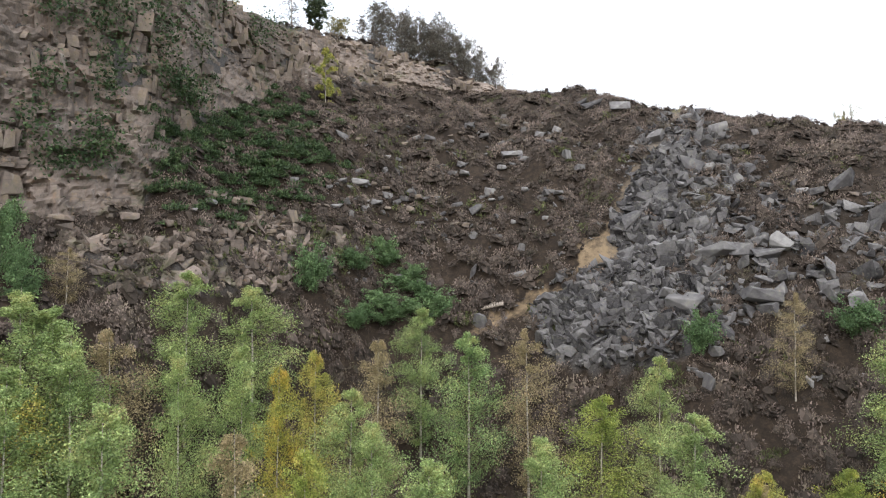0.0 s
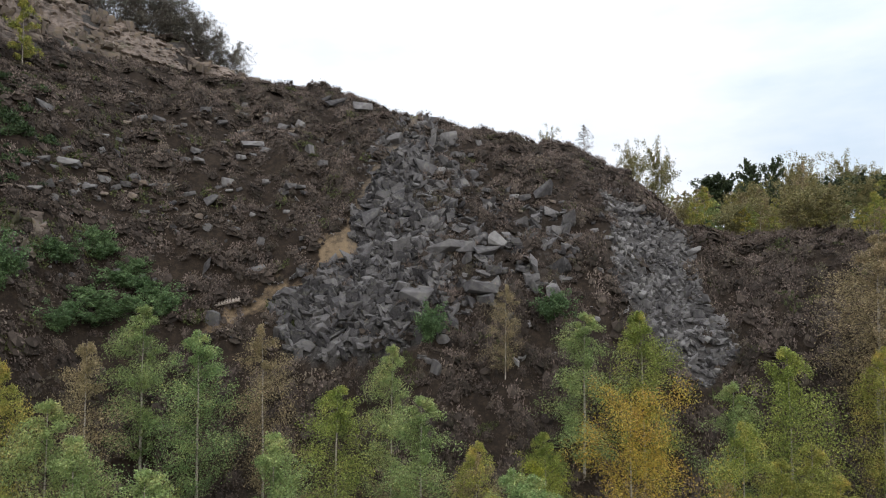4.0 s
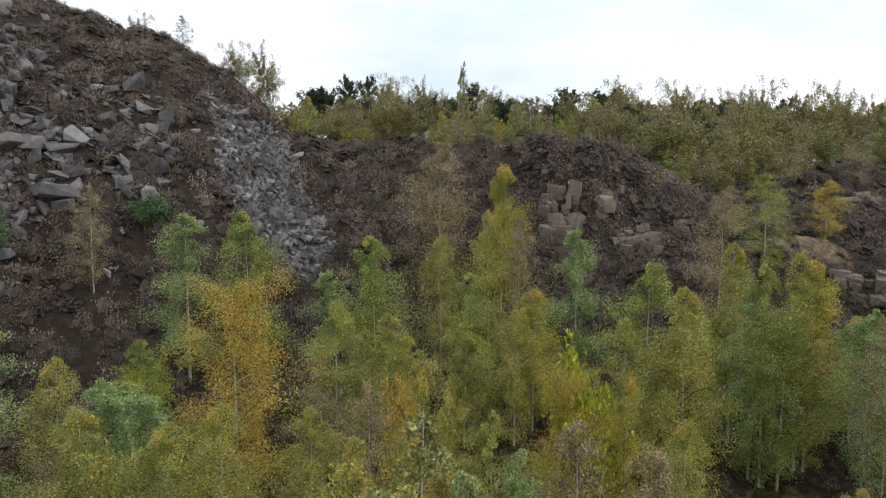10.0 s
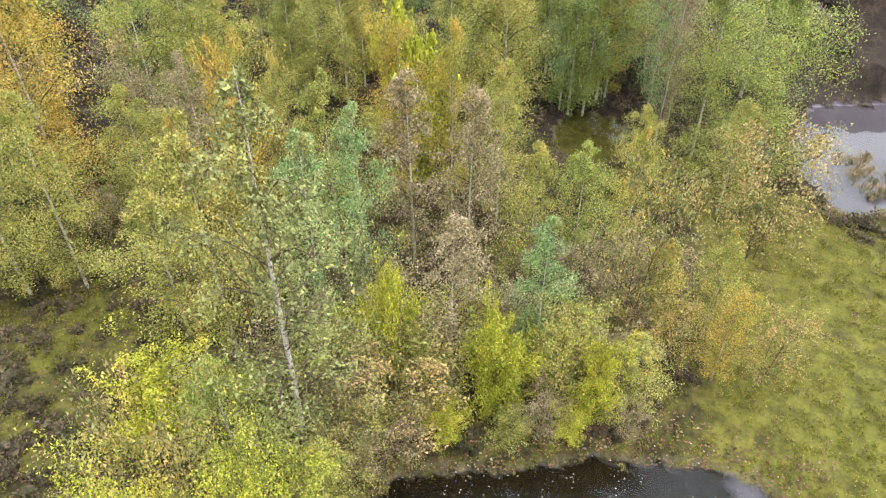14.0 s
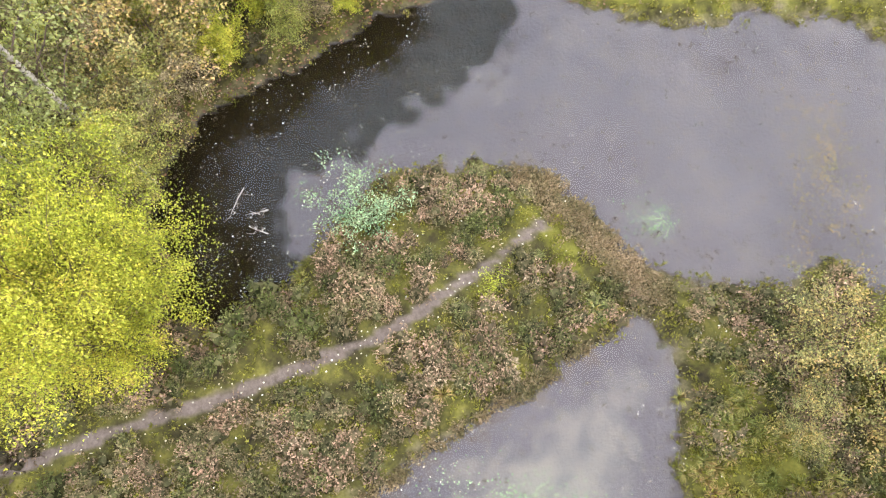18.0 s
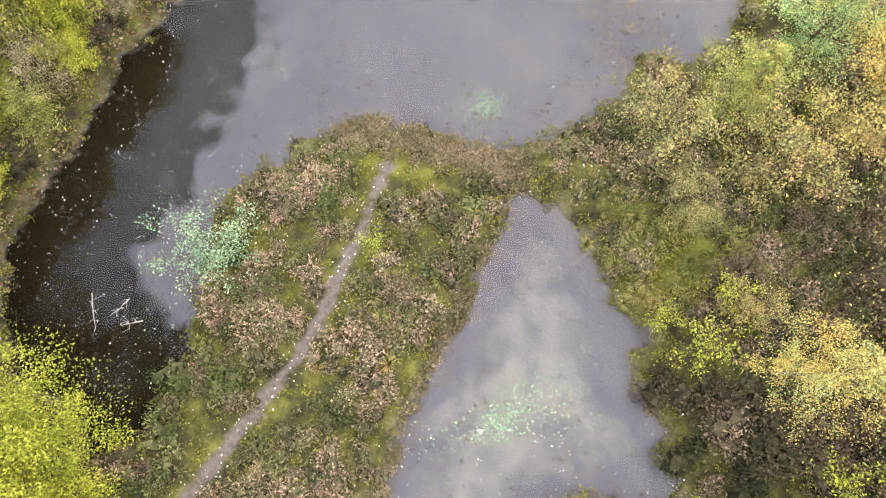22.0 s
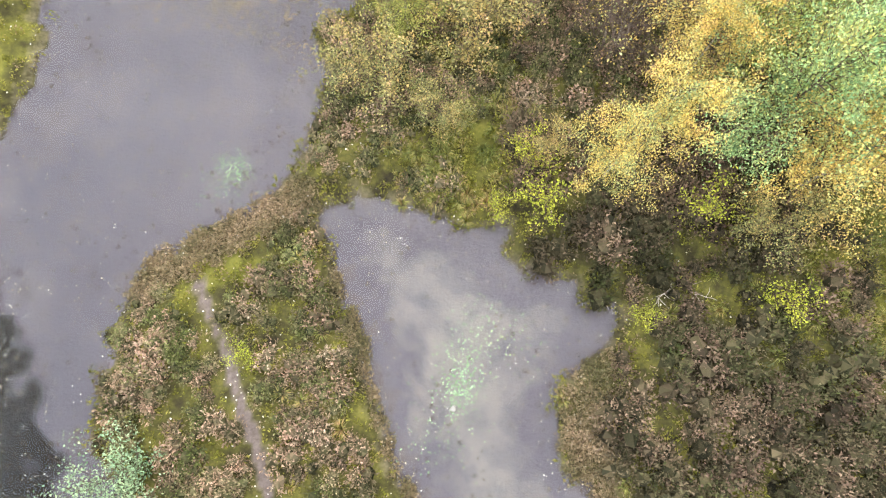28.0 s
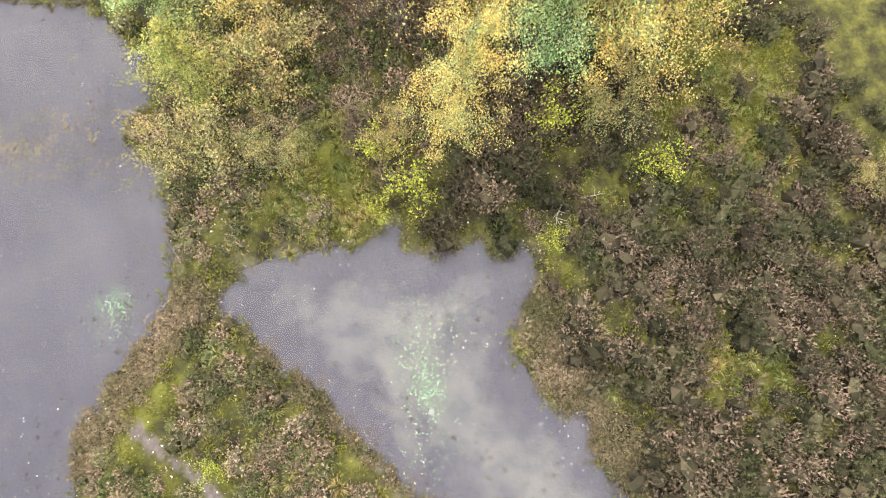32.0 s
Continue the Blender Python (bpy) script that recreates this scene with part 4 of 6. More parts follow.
plant("blue", 16.8, 7.2, 8.9, 2.9)
plant("olive", 20.0, 9.8, 8.6, 3.8)
plant("brown", 20.3, 6.5, 8.7, 4.2)
plant("brown", 19.0, 3.9, 9.0, 3.6)
plant("olive_mid", 24.1, 3.7, 8.0, 3.8)
plant("olive", 20.3, 1.6, 6.6, 3.3)
plant("green", 20.4, -0.1, 6.7, 3.1)
plant("yellow", 22.3, -2.0, 6.7, 2.7)
plant("pale", 17.3, -2.3, 7.5, 3.1)
plant("yellow", 17.2, -3.1, 5.3, 2.3)
plant("blue", 15.4, 0.6, 6.7, 2.5)
plant("brown", 14.0, 3.2, 7.2, 3.6)
plant("olive", 18.7, -5.2, 5.2, 2.2)
plant("orange", 16.6, -5.4, 4.0, 2.1)
plant("pale", 17.0, -7.0, 3.4, 2.2)
plant("lime", 13.2, 1.6, 4.4, 1.7)
plant("lime", 13.6, -1.6, 3.6, 1.6)
plant("sallow_olive", 13.9, -0.4, 4.2, 2.4)
plant("olive", 14.7, -2.6, 3.5, 2.8)
plant("lime", 12.9, 5.0, 5.3, 1.7)
plant("olive_mid", 28.3, -2.3, 5.0, 3.2)
plant("green_mid", 41.0, -8.6, 7.0, 7.0)
plant("brown_mid", 34.2, -3.5, 12.2, 3.0)
plant("green_mid", 29.4, -7.8, 11.3, 5.7)
plant("pale", 24.3, -7.5, 6.0, 4.4)
plant("olive_mid", 27.7, -6.4, 5.9, 4.1)
plant("olive", 13.8, 13.3, 6.5, 4.3)
plant("olive_mid", 15.0, 18.9, 8.6, 4.7)
plant("olive_mid", 19.7, 18.7, 7.1, 4.6)
plant("brown_mid", 20.7, 16.1, 8.4, 4.1)
plant("green_mid", 35.8, 6.2, 7.3, 5.1)
plant("olive_mid", 37.2, 15.6, 8.5, 5.1)
plant("green_mid", 38.4, 0.9, 10.1, 5.3)
plant("olive_mid", 43.4, -2.6, 7.6, 5.6)
plant("olive_mid", 32.0, 17.0, 6.9, 4.9)
plant("olive_mid", 24.4, 14.3, 7.1, 3.3)
plant("lime_big", 3.9, 5.9, 7.0, 3.8)
plant("lime_big", 5.3, 5.7, 5.5, 4.2)
plant("pale", 5.9, 7.3, 7.3, 2.6)
plant("olive", 8.6, 5.4, 3.8, 2.7)
plant("green", 8.2, 7.4, 6.2, 3.2)
plant("green_mid", 62.2, 3.5, 8.9, 6.1)
plant("yellow_mid", 64.9, 13.6, 1.2, 1.4)
plant("yellow_mid", 70.3, -1.2, 6.1, 4.4)
plant("green_mid", 57.8, -7.8, 9.7, 5.8)
plant("brown_mid", 63.9, 6.9, 5.5, 4.0)
plant("brown_mid", 85.3, 2.0, 5.8, 4.2)
plant("brown_mid", 85.2, -4.5, 6.1, 4.4)
plant("gold", -5.5, -7.7, 6.0, 2.7)
plant("aspen", -8.9, -8.4, 7.0, 3.8)
plant("gold", -10.4, -7.4, 6.5, 3.8)
plant("gold", -7.6, -10.2, 5.0, 3.0)
plant("aspen", -10.4, -9.8, 7.0, 4.0)
plant("pale", 0.4, -10.1, 2.6, 2.6)
plant("seedling", -4.1, -6.7, 1.9, 1.5)
plant("pale", -2.1, -11.6, 3.2, 3.0)
plant("olive", -0.3, -12.2, 3.4, 2.8)
plant("gold", -2.8, -13.6, 6.0, 3.8)
plant("aspen", -0.6, -15.0, 5.0, 3.6)
plant("twiggy", -5.9, -11.6, 3.4, 4.6)
plant("green", -9.6, -11.5, 6.0, 4.0)
plant("olive", -12.0, -8.2, 5.0, 3.6)
plant("orange", -4.6, -15.5, 6.0, 4.0)
plant("olive", -8.0, -14.5, 6.0, 4.0)
plant("sprout", 6.2, -0.1, 2.7, 2.3)
plant("pale", -1.3, -9.4, 1.8, 1.7)
plant("pale", -14.5, -1.5, 1.2, 1.2)
plant("pale", -9.4, -6.2, 2.4, 2.2)

for kind, x, y, tall, wide in [("sallow_olive", 6.6, 6.3, 1.7, 2.0), ("sallow_brown", 7.6, 6.6, 2.0, 2.0), ("sallow_olive", 9.0, 5.8, 2.2, 2.2), ("sallow_brown", 10.2, 5.0, 1.8, 2.0), ("sallow_brown", 11.2, 4.0, 2.0, 2.2),
                               ("lime", 11.9, 2.9, 1.6, 1.5), ("sallow_olive", 12.4, 1.0, 1.6, 1.7), ("sallow_brown", 12.9, 0.1, 2.4, 2.0), ("lime", 13.2, -0.8, 1.5, 1.4), ("sallow_brown", 13.7, -2.6, 1.5, 1.8), ("sallow_olive", 12.6, 3.9, 3.4, 2.2)]:
    plant(kind, x, y, tall, wide)
for x, y, tall, wide in [(-7.6, -6.6, 1.8, 1.6), (-3.2, -8.2, 1.6, 1.3), (-2.6, -7.0, 1.2, 1.0), (3.3, -3.1, 1.0, 0.9), (-6.6, -4.2, 1.0, 0.9), (-10.0, -4.6, 1.6, 1.4)]:
    plant("seedling", x, y, tall, wide)
plant("pale", -3.9, -8.4, 1.7, 1.5)


def bearing(az, r):
    return r * math.sin(radians(az)), r * math.cos(radians(az))


# the wood on the moor behind the rim: scrub and birch in front, higher trees and pines behind
wood = np.random.RandomState(77)
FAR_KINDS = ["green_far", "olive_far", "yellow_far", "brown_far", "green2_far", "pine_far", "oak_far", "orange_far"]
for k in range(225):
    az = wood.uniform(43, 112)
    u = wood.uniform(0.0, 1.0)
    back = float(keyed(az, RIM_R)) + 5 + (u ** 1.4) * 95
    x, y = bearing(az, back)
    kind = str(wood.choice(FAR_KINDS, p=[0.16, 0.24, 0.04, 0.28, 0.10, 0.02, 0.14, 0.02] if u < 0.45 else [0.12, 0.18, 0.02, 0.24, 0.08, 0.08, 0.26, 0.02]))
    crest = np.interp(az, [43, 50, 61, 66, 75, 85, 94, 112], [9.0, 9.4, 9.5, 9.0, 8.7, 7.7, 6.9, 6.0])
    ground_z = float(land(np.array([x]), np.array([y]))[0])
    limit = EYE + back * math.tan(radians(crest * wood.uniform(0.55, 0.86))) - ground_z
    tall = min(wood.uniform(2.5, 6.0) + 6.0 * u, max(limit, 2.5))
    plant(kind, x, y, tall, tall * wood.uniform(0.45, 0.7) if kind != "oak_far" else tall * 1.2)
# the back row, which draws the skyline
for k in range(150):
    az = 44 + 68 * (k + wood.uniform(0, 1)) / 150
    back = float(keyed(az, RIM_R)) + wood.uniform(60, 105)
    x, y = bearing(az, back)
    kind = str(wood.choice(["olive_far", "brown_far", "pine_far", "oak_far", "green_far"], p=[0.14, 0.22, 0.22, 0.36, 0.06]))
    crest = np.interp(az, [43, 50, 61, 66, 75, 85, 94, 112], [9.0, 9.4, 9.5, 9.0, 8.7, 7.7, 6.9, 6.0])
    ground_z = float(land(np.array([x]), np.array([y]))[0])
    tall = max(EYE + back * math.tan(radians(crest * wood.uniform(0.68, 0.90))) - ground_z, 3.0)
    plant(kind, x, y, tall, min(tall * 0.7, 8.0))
# single trees on the skyline
for kind, az, el, r, wide in [("pine_far", 52.0, 9.0, 140, 4), ("brown_far", 54.0, 9.2, 104, 4), ("bare_far", 60.8, 11.0, 118, 3.0), ("olive_far", 60.6, 10.3, 119, 3.0), ("pine_far", 50.3, 9.0, 145, 6),
                              ("bare_far", 66.9, 7.6, 76, 4), ("bare_far", 36.5, 13.6, 89, 3.4), ("oak_far", 40.7, 10.7, 104, 5), ("pine_far", 80.9, 6.4, 150, 6), ("pine_far", 83.0, 6.2, 150, 6),
                              ("bare_far", -14.5, 24.9, 92, 4.5), ("brown_far", -19.4, 24.0, 88, 3), ("pine_far", -12.4, 24.4, 95, 5), ("oak_far", -10.4, 22.9, 98, 5), ("bare_far", -6.2, 24.6, 104, 9),
                              ("bare_far", -8.0, 23.4, 103, 6), ("scrub", -2.6, 22.6, 103, 12), ("scrub", 0.0, 21.6, 103, 10), ("scrub", 2.6, 19.9, 104, 6), ("scrub", 4.4, 19.2, 104, 7), ("scrub", -4.2, 23.0, 104, 9), ("scrub", -1.3, 22.2, 104, 9), ("scrub", 1.3, 21.0, 104, 8), ("scrub", -6.6, 23.6, 104, 6), ("oak_far", 33.4, 12.5, 104, 4), ("bare_far", 3.2, 21.2, 106, 3),
                              ("olive_far", -11.4, 20.8, 83, 4.0), ("oak_far", 43.0, 10.4, 110, 6)]:
    x, y = bearing(az, r)
    ground_z = float(land(np.array([x]), np.array([y]))[0])
    plant(kind, x, y, max(EYE + r * math.tan(radians(el)) - ground_z, 1.5), wide)

# open ground: a mossy clearing and the heath round the puddle
CLEARINGS = [(15.0, 21.7), (16.0, 24.9), (14.2, 18.5), (36.5, 0.5), (36, -6.5), (33, -3), (38, 4)]
# thickets under the trees, along the wooded bank and across the floor
thick = np.random.RandomState(78)
for k in range(95):
    if k < 40:
        q = thick.uniform(0, 1)
        x = float(np.interp(q, [0, 0.25, 0.5, 0.75, 1], [5.0, 8.6, 11.6, 13.2, 15.0])) + thick.uniform(0.4, 5.0)
        y = float(np.interp(q, [0, 0.25, 0.5, 0.75, 1], [7.6, 6.2, 3.2, -0.6, -5.0])) + thick.uniform(0.2, 4.0)
    else:
        x, y = bearing(thick.uniform(-35, 85), thick.uniform(24, 44))
    if shore(np.array([x]), np.array([y]))[0] > -0.5 or min(math.hypot(x - a, y - b) for a, b in CLEARINGS) < 3.2:
        continue
    kind = str(thick.choice(["sallow_olive", "sallow_brown", "lime", "pale"], p=[0.45, 0.33, 0.09, 0.13]))
    tall = thick.uniform(1.6, 3.6)
    plant(kind, x, y, tall, tall * thick.uniform(0.8, 1.2))

# ---- rock: the quarry faces, the boulder field, the scree ----


def on_slope(az, el):
    """Where the land stands at these bearings and rises: x, y, z."""
    az, el = np.atleast_1d(az).astype(float), np.atleast_1d(el).astype(float)
    r = np.linspace(40, 112, 145)
    x, y = np.sin(np.radians(az))[:, None] * r, np.cos(np.radians(az))[:, None] * r
    z = land(x, y)
    over = z - (EYE + r * np.tan(np.radians(el))[:, None])
    hit = np.argmax(over > 0, axis=1)
    hit = np.where(over.max(1) > 0, hit, len(r) - 1)
    k = np.arange(len(az))
    return np.stack([x[k, hit], y[k, hit], z[k, hit]], 1)


def blocky(s, h, seed, course=1.5, width=1.35, deep=0.9):
    """How far the stone stands out, in courses of blocks with open joints."""
    rng = np.random.RandomState(seed)
    edges = np.cumsum(rng.uniform(0.45, 1.6, 90) * course)
    s2 = s + 0.35 * np.sin(h * 1.3) + 0.1 * h
    h2 = h + 0.06 * s + 0.7 * np.sin(s * 0.13 + 1.0) + np.floor(np.sin(s * 0.45) * 2.0) * 0.45
    bed = np.searchsorted(edges, h2 + 4)
    out = np.zeros(s.shape)
    for b in np.unique(bed):
        pick = bed == b
        r2 = np.random.RandomState(seed * 100 + int(b))
        joints = np.cumsum(r2.uniform(0.35, 1.7, 260) * width)
        stand = r2.uniform(0, 1, 261) ** 1.5 * deep + r2.uniform(-0.25, 0.35)
        tilt = r2.uniform(-0.16, 0.16, 261)
        c = np.searchsorted(joints, s2[pick] + 60)
        out[pick] = stand[c] + tilt[c] * (s2[pick] + 60 - joints[np.minimum(c, 259)])
    return out


def quarry_face(name, az0, az1, seed, label, out_by=0.7, cell=0.30, fade=None, deep=0.9):
    az_mid = 0.5 * (az0 + az1)
    r_mid = float(keyed(az_mid, TOP_R))
    ns = int(radians(az1 - az0) * r_mid / cell)
    az = np.linspace(az0, az1, ns)
    r1, r2 = keyed(az, TOP_R), keyed(az, RIM_R)
    z1 = EYE + r1 * np.tan(np.radians(keyed(az, TOP_EL)))
    z2 = EYE + r2 * np.tan(np.radians(keyed(az, RIM_EL)))
    nv = int(np.max(z2 - z1) / cell) + 8
    v = np.linspace(-0.22, 1.06, nv)
    A, V = np.meshgrid(az, v, indexing="ij")
    R = r1[:, None] + (r2 - r1)[:, None] * np.clip(V, -0.3, 1.0)
    Z = z1[:, None] + (z2 - z1)[:, None] * V
    S = np.radians(A) * r_mid
    x, y = R * np.sin(np.radians(A)), R * np.cos(np.radians(A))
    d = blocky(S, Z, seed, 0.8, 0.75, deep) + 0.7 * blocky(S, Z, seed + 9, 4.2, 1.3, 1.0) + 0.45 * blocky(S * 0.45, Z * 0.4, seed + 5, deep=1.6) + 0.9 * wave(S, Z * 0.5, 11, seed) + 0.18 * wave(S, Z, 1.3, seed + 1)
    ends = smooth01(A, az0, az0 + 2.5) * (1 - smooth01(A, az1 - 2.5, az1))
    d = (d + out_by) * ends - 2.2 * (1 - ends) - 2.5 * smooth01(V, 0.97, 1.06) - 2.0 * smooth01(-V, 0.05, 0.22)
    if fade is not None:
        d = d - fade(A, V)
    R = R - d
    P = np.stack([R * np.sin(np.radians(A)), R * np.cos(np.radians(A)), Z], -1)
    idx = np.arange(A.size).reshape(A.shape)
    q = np.stack([idx[:-1, :-1], idx[1:, :-1], idx[1:, 1:], idx[:-1, 1:]], -1).reshape(-1, 4)
    ob = piece(name, P.reshape(-1, 3), q, CLIFF)
    return tagged(ob, label, "cliff", kind="structure")


def block_shape(seed):
    """A roughly squared quarry block one metre on edge, with chipped corners."""
    rng = np.random.RandomState(seed)
    bm = bmesh.new()
    for i in (-0.5, 0.5):
        for j in (-0.5, 0.5):
            for k in (-0.5, 0.5):
                p = np.array([i, j, k]) * rng.uniform(0.62, 1.1, 3)
                bm.verts.new(p)
                if rng.uniform() < 0.7:
                    bm.verts.new(p * rng.uniform(0.45, 1.2, 3))
    bmesh.ops.convex_hull(bm, input=bm.verts[:])
    for v in [v for v in bm.verts if not v.link_faces]:
        bm.verts.remove(v)
    bmesh.ops.triangulate(bm, faces=bm.faces[:])
    bm.verts.index_update()
    v = np.array([w.co[:] for w in bm.verts])
    f = np.array([[w.index for w in k.verts] for k in bm.faces])
    bm.free()
    return v, f


BLOCKS = [block_shape(400 + k) for k in range(12)]
BLOCK_MESH = [mesh_of("block", v, f, CLIFF) for v, f in BLOCKS]


def lay_blocks(cliff, cells, seed, single=300):
    """Blocks set into a face: cells of bearing, distance, height, width, tallness and depth. The first ones are objects, the rest joined."""
    rng = np.random.RandomState(seed)
    rest = []
    order = rng.permutation(len(cells))
    for n, c in enumerate(order):
        az, r, z, w, h, d = cells[c]
        k = rng.randint(12)
        m = pose(r * math.sin(radians(az)), r * math.cos(radians(az)), z, rng.normal(0, 4), rng.normal(0, 6), -az + rng.normal(0, 9)) @ Matrix.Diagonal((w, d, h, 1))
        if n < single:
            ob = new("block", BLOCK_MESH[k])
            ob.parent = cliff
            ob.matrix_basis = m
        else:
            a = np.array(m)
            rest.append((BLOCKS[k][0] @ a[:3, :3].T + a[:3, 3], BLOCKS[k][1]))
    if rest:
        ob = piece("blockwork", *joined(rest), CLIFF, cliff)
        ob["kind"] = "stuff"


def face_cells(az0, az1, seed, course, width, out_lo, out_hi, skip=0.08):
    rng = np.random.RandomState(seed)
    cells = []
    r_mid = float(keyed(0.5 * (az0 + az1), TOP_R))
    az_all = np.linspace(az0, az1, 40)
    z_lo = float(np.min(EYE + keyed(az_all, TOP_R) * np.tan(np.radians(keyed(az_all, TOP_EL))))) - 2
    z_hi = float(np.max(EYE + keyed(az_all, RIM_R) * np.tan(np.radians(keyed(az_all, RIM_EL)))))
    z = z_lo
    while z < z_hi:
        h = course * rng.uniform(0.45, 2.0)
        s = 0.0
        bed = rng.uniform(-0.35, 0.35)
        while s < radians(az1 - az0) * r_mid:
            w = width * rng.uniform(0.35, 2.0)
            az = az0 + math.degrees((s + w / 2) / r_mid)
            zz = z + h / 2 + 0.05 * s + 0.5 * math.sin(s * 0.2)
            r1, r2 = float(keyed(az, TOP_R)), float(keyed(az, RIM_R))
            z1 = EYE + r1 * math.tan(radians(float(keyed(az, TOP_EL))))
            z2 = EYE + r2 * math.tan(radians(float(keyed(az, RIM_EL))))
            q = (zz - z1) / max(z2 - z1, 0.5)
            if -0.12 < q < 1.0 and rng.uniform() > skip:
                out = rng.uniform(out_lo, out_hi) + bed + 0.8 * float(wave(np.array(s), np.array(zz * 0.5), 9, seed))
                cells.append((az, r1 + (r2 - r1) * max(q, 0) - out + 0.9, zz, w * 1.2, h * 1.2 * rng.uniform(0.9, 1.8), 2.6))
            s += w
        z += h
    return cells


west = quarry_face("cliff_west", -70, -9.0, 21, "high quarried sandstone face with stained blocky ledges", 0.1, 0.22, deep=0.4)
lay_blocks(west, face_cells(-40, -10, 26, 0.6, 0.62, -0.1, 0.55, 0.5), 27)
rim = quarry_face("cliff_rim", -16, 7.5, 23, "low band of broken sandstone along the rim", -0.2, 0.3, deep=0.5)
lay_blocks(rim, face_cells(-13, 7, 28, 0.42, 0.9, -0.3, 0.45, 0.4), 29)
east = quarry_face("cliff_east", 60, 84.5, 25, "broken sandstone outcrops in a heathery quarry wall", -0.6, 0.34,
                   lambda a, v: 0.5 + 2.4 * smooth01(wave(a * 1.4, v * 4, 7, 61), -0.9, -0.2), 0.5)
rng = np.random.RandomState(62)
cells = []
for az0, az1, el0, el1, tallness in [(68.2, 71.4, -5.4, -1.2, 1.6), (72.9, 74.0, -3.6, -1.6, 2.0), (75.2, 78.4, -6.6, -4.6, 1.2), (79.4, 80.4, -5.0, -4.2, 1.2), (85.4, 88.6, -3.7, -3.2, 0.7), (85.0, 88.0, -6.3, -5.4, 0.9), (92.0, 93.6, -1.6, -0.9, 0.9), (92.0, 99.0, -9.6, -7.6, 1.3)]:
    for k in range(int((az1 - az0) * (el1 - el0 + 0.8) * 2.2) + 2):
        az, el = rng.uniform(az0, az1), rng.uniform(el0, el1)
        x, y, z = on_slope(az, el)[0]
        cells.append((az, float(np.hypot(x, y)) - rng.uniform(-0.6, 0.4), float(z) - 0.1, rng.uniform(0.6, 2.0), tallness * rng.uniform(0.5, 1.2), 1.8))
lay_blocks(east, cells, 63)


def stone_shape(seed, flat=0.6, points=20, worn=True):
    """An angular block, about one metre across."""
    rng = np.random.RandomState(seed)
    bm = bmesh.new()
    for k in range(points):
        p = rng.uniform(-1, 1, 3)
        p = np.sign(p) * np.abs(p) ** 0.5 * np.array([0.56, 0.44, 0.44 * flat])
        p[2] += 0.22 * p[0] * math.sin(seed) + 0.2 * p[1] * math.cos(seed * 1.7)
        bm.verts.new(p)
    bmesh.ops.convex_hull(bm, input=bm.verts[:])
    for v in [v for v in bm.verts if not v.link_faces]:
        bm.verts.remove(v)
    if worn:
        bmesh.ops.bevel(bm, geom=bm.edges[:], offset=0.02, segments=1, affect="EDGES", clamp_overlap=True)
    bmesh.ops.triangulate(bm, faces=bm.faces[:])
    bm.verts.index_update()
    v = np.array([w.co[:] for w in bm.verts])
    f = np.array([[w.index for w in k.verts] for k in bm.faces])
    bm.free()
    return v, f


STONES = [stone_shape(300 + k, [0.45, 0.6, 0.85, 1.0][k % 4], 13 + k % 5) for k in range(10)]
STONE_MESH = [mesh_of("boulder", v, f, STONE) for v, f in STONES]


BROWN_MESH = [mesh_of("boulder", v, f, CLIFF) for v, f in STONES]


def boulder(az, el, wide, high, kind=None, turn=None, tip=12, label="angular grey gritstone boulder on the talus slope", group="boulders on the talus", mesh=None):
    x, y, z = on_slope(az, el)[0]
    rng = np.random.RandomState(int(abs(az * 977 + el * 3571)) % 99991)
    k = rng.randint(10) if kind is None else kind
    ob = new("boulder", (mesh or STONE_MESH)[k])
    s = wide * 0.7
    low = STONES[k][0][:, 2].min()
    hz = 0.75 * high / (STONES[k][0][:, 2].max() - low)
    ob.matrix_basis = pose(x, y, z + 0.25 * high, rng.uniform(-tip, tip), rng.uniform(-tip, tip), (-az + rng.uniform(-35, 35)) if turn is None else turn) @ Matrix.Diagonal((s, s * rng.uniform(0.7, 1.0), hz, 1))
    return tagged(ob, label, "boulder", group)


BIG_STONES = [(21.8, 9.3, 4.2, 3.1), (21.2, 8.6, 2.3, 1.7), (25.3, 7.8, 2.0, 2.7), (16.5, 4.6, 2.4, 3.0), (22.3, 4.2, 2.0, 2.0), (23.6, 1.6, 4.5, 2.0), (25.3, 2.0, 2.8, 2.2), (28.5, 2.2, 3.1, 2.0),
              (21.0, -2.8, 4.6, 2.0), (26.7, -2.2, 4.2, 2.0), (18.8, 12.0, 3.0, 2.3), (23.9, 12.0, 2.8, 3.1), (9.3, -2.7, 2.7, 1.3), (10.5, -7.4, 3.0, 1.3), (22.3, -5.6, 1.7, 1.5), (22.8, -9.0, 1.8, 1.7),
              (31.7, -1.2, 1.6, 1.6), (32.7, 6.8, 2.9, 2.9), (27.6, 6.1, 1.6, 1.9), (6.3, 0.1, 2.3, 1.4), (27.2, 1.6, 3.3, 2.0), (23.0, -6.4, 2.0, 1.2), (41.2, 5.2, 2.7, 1.5)]
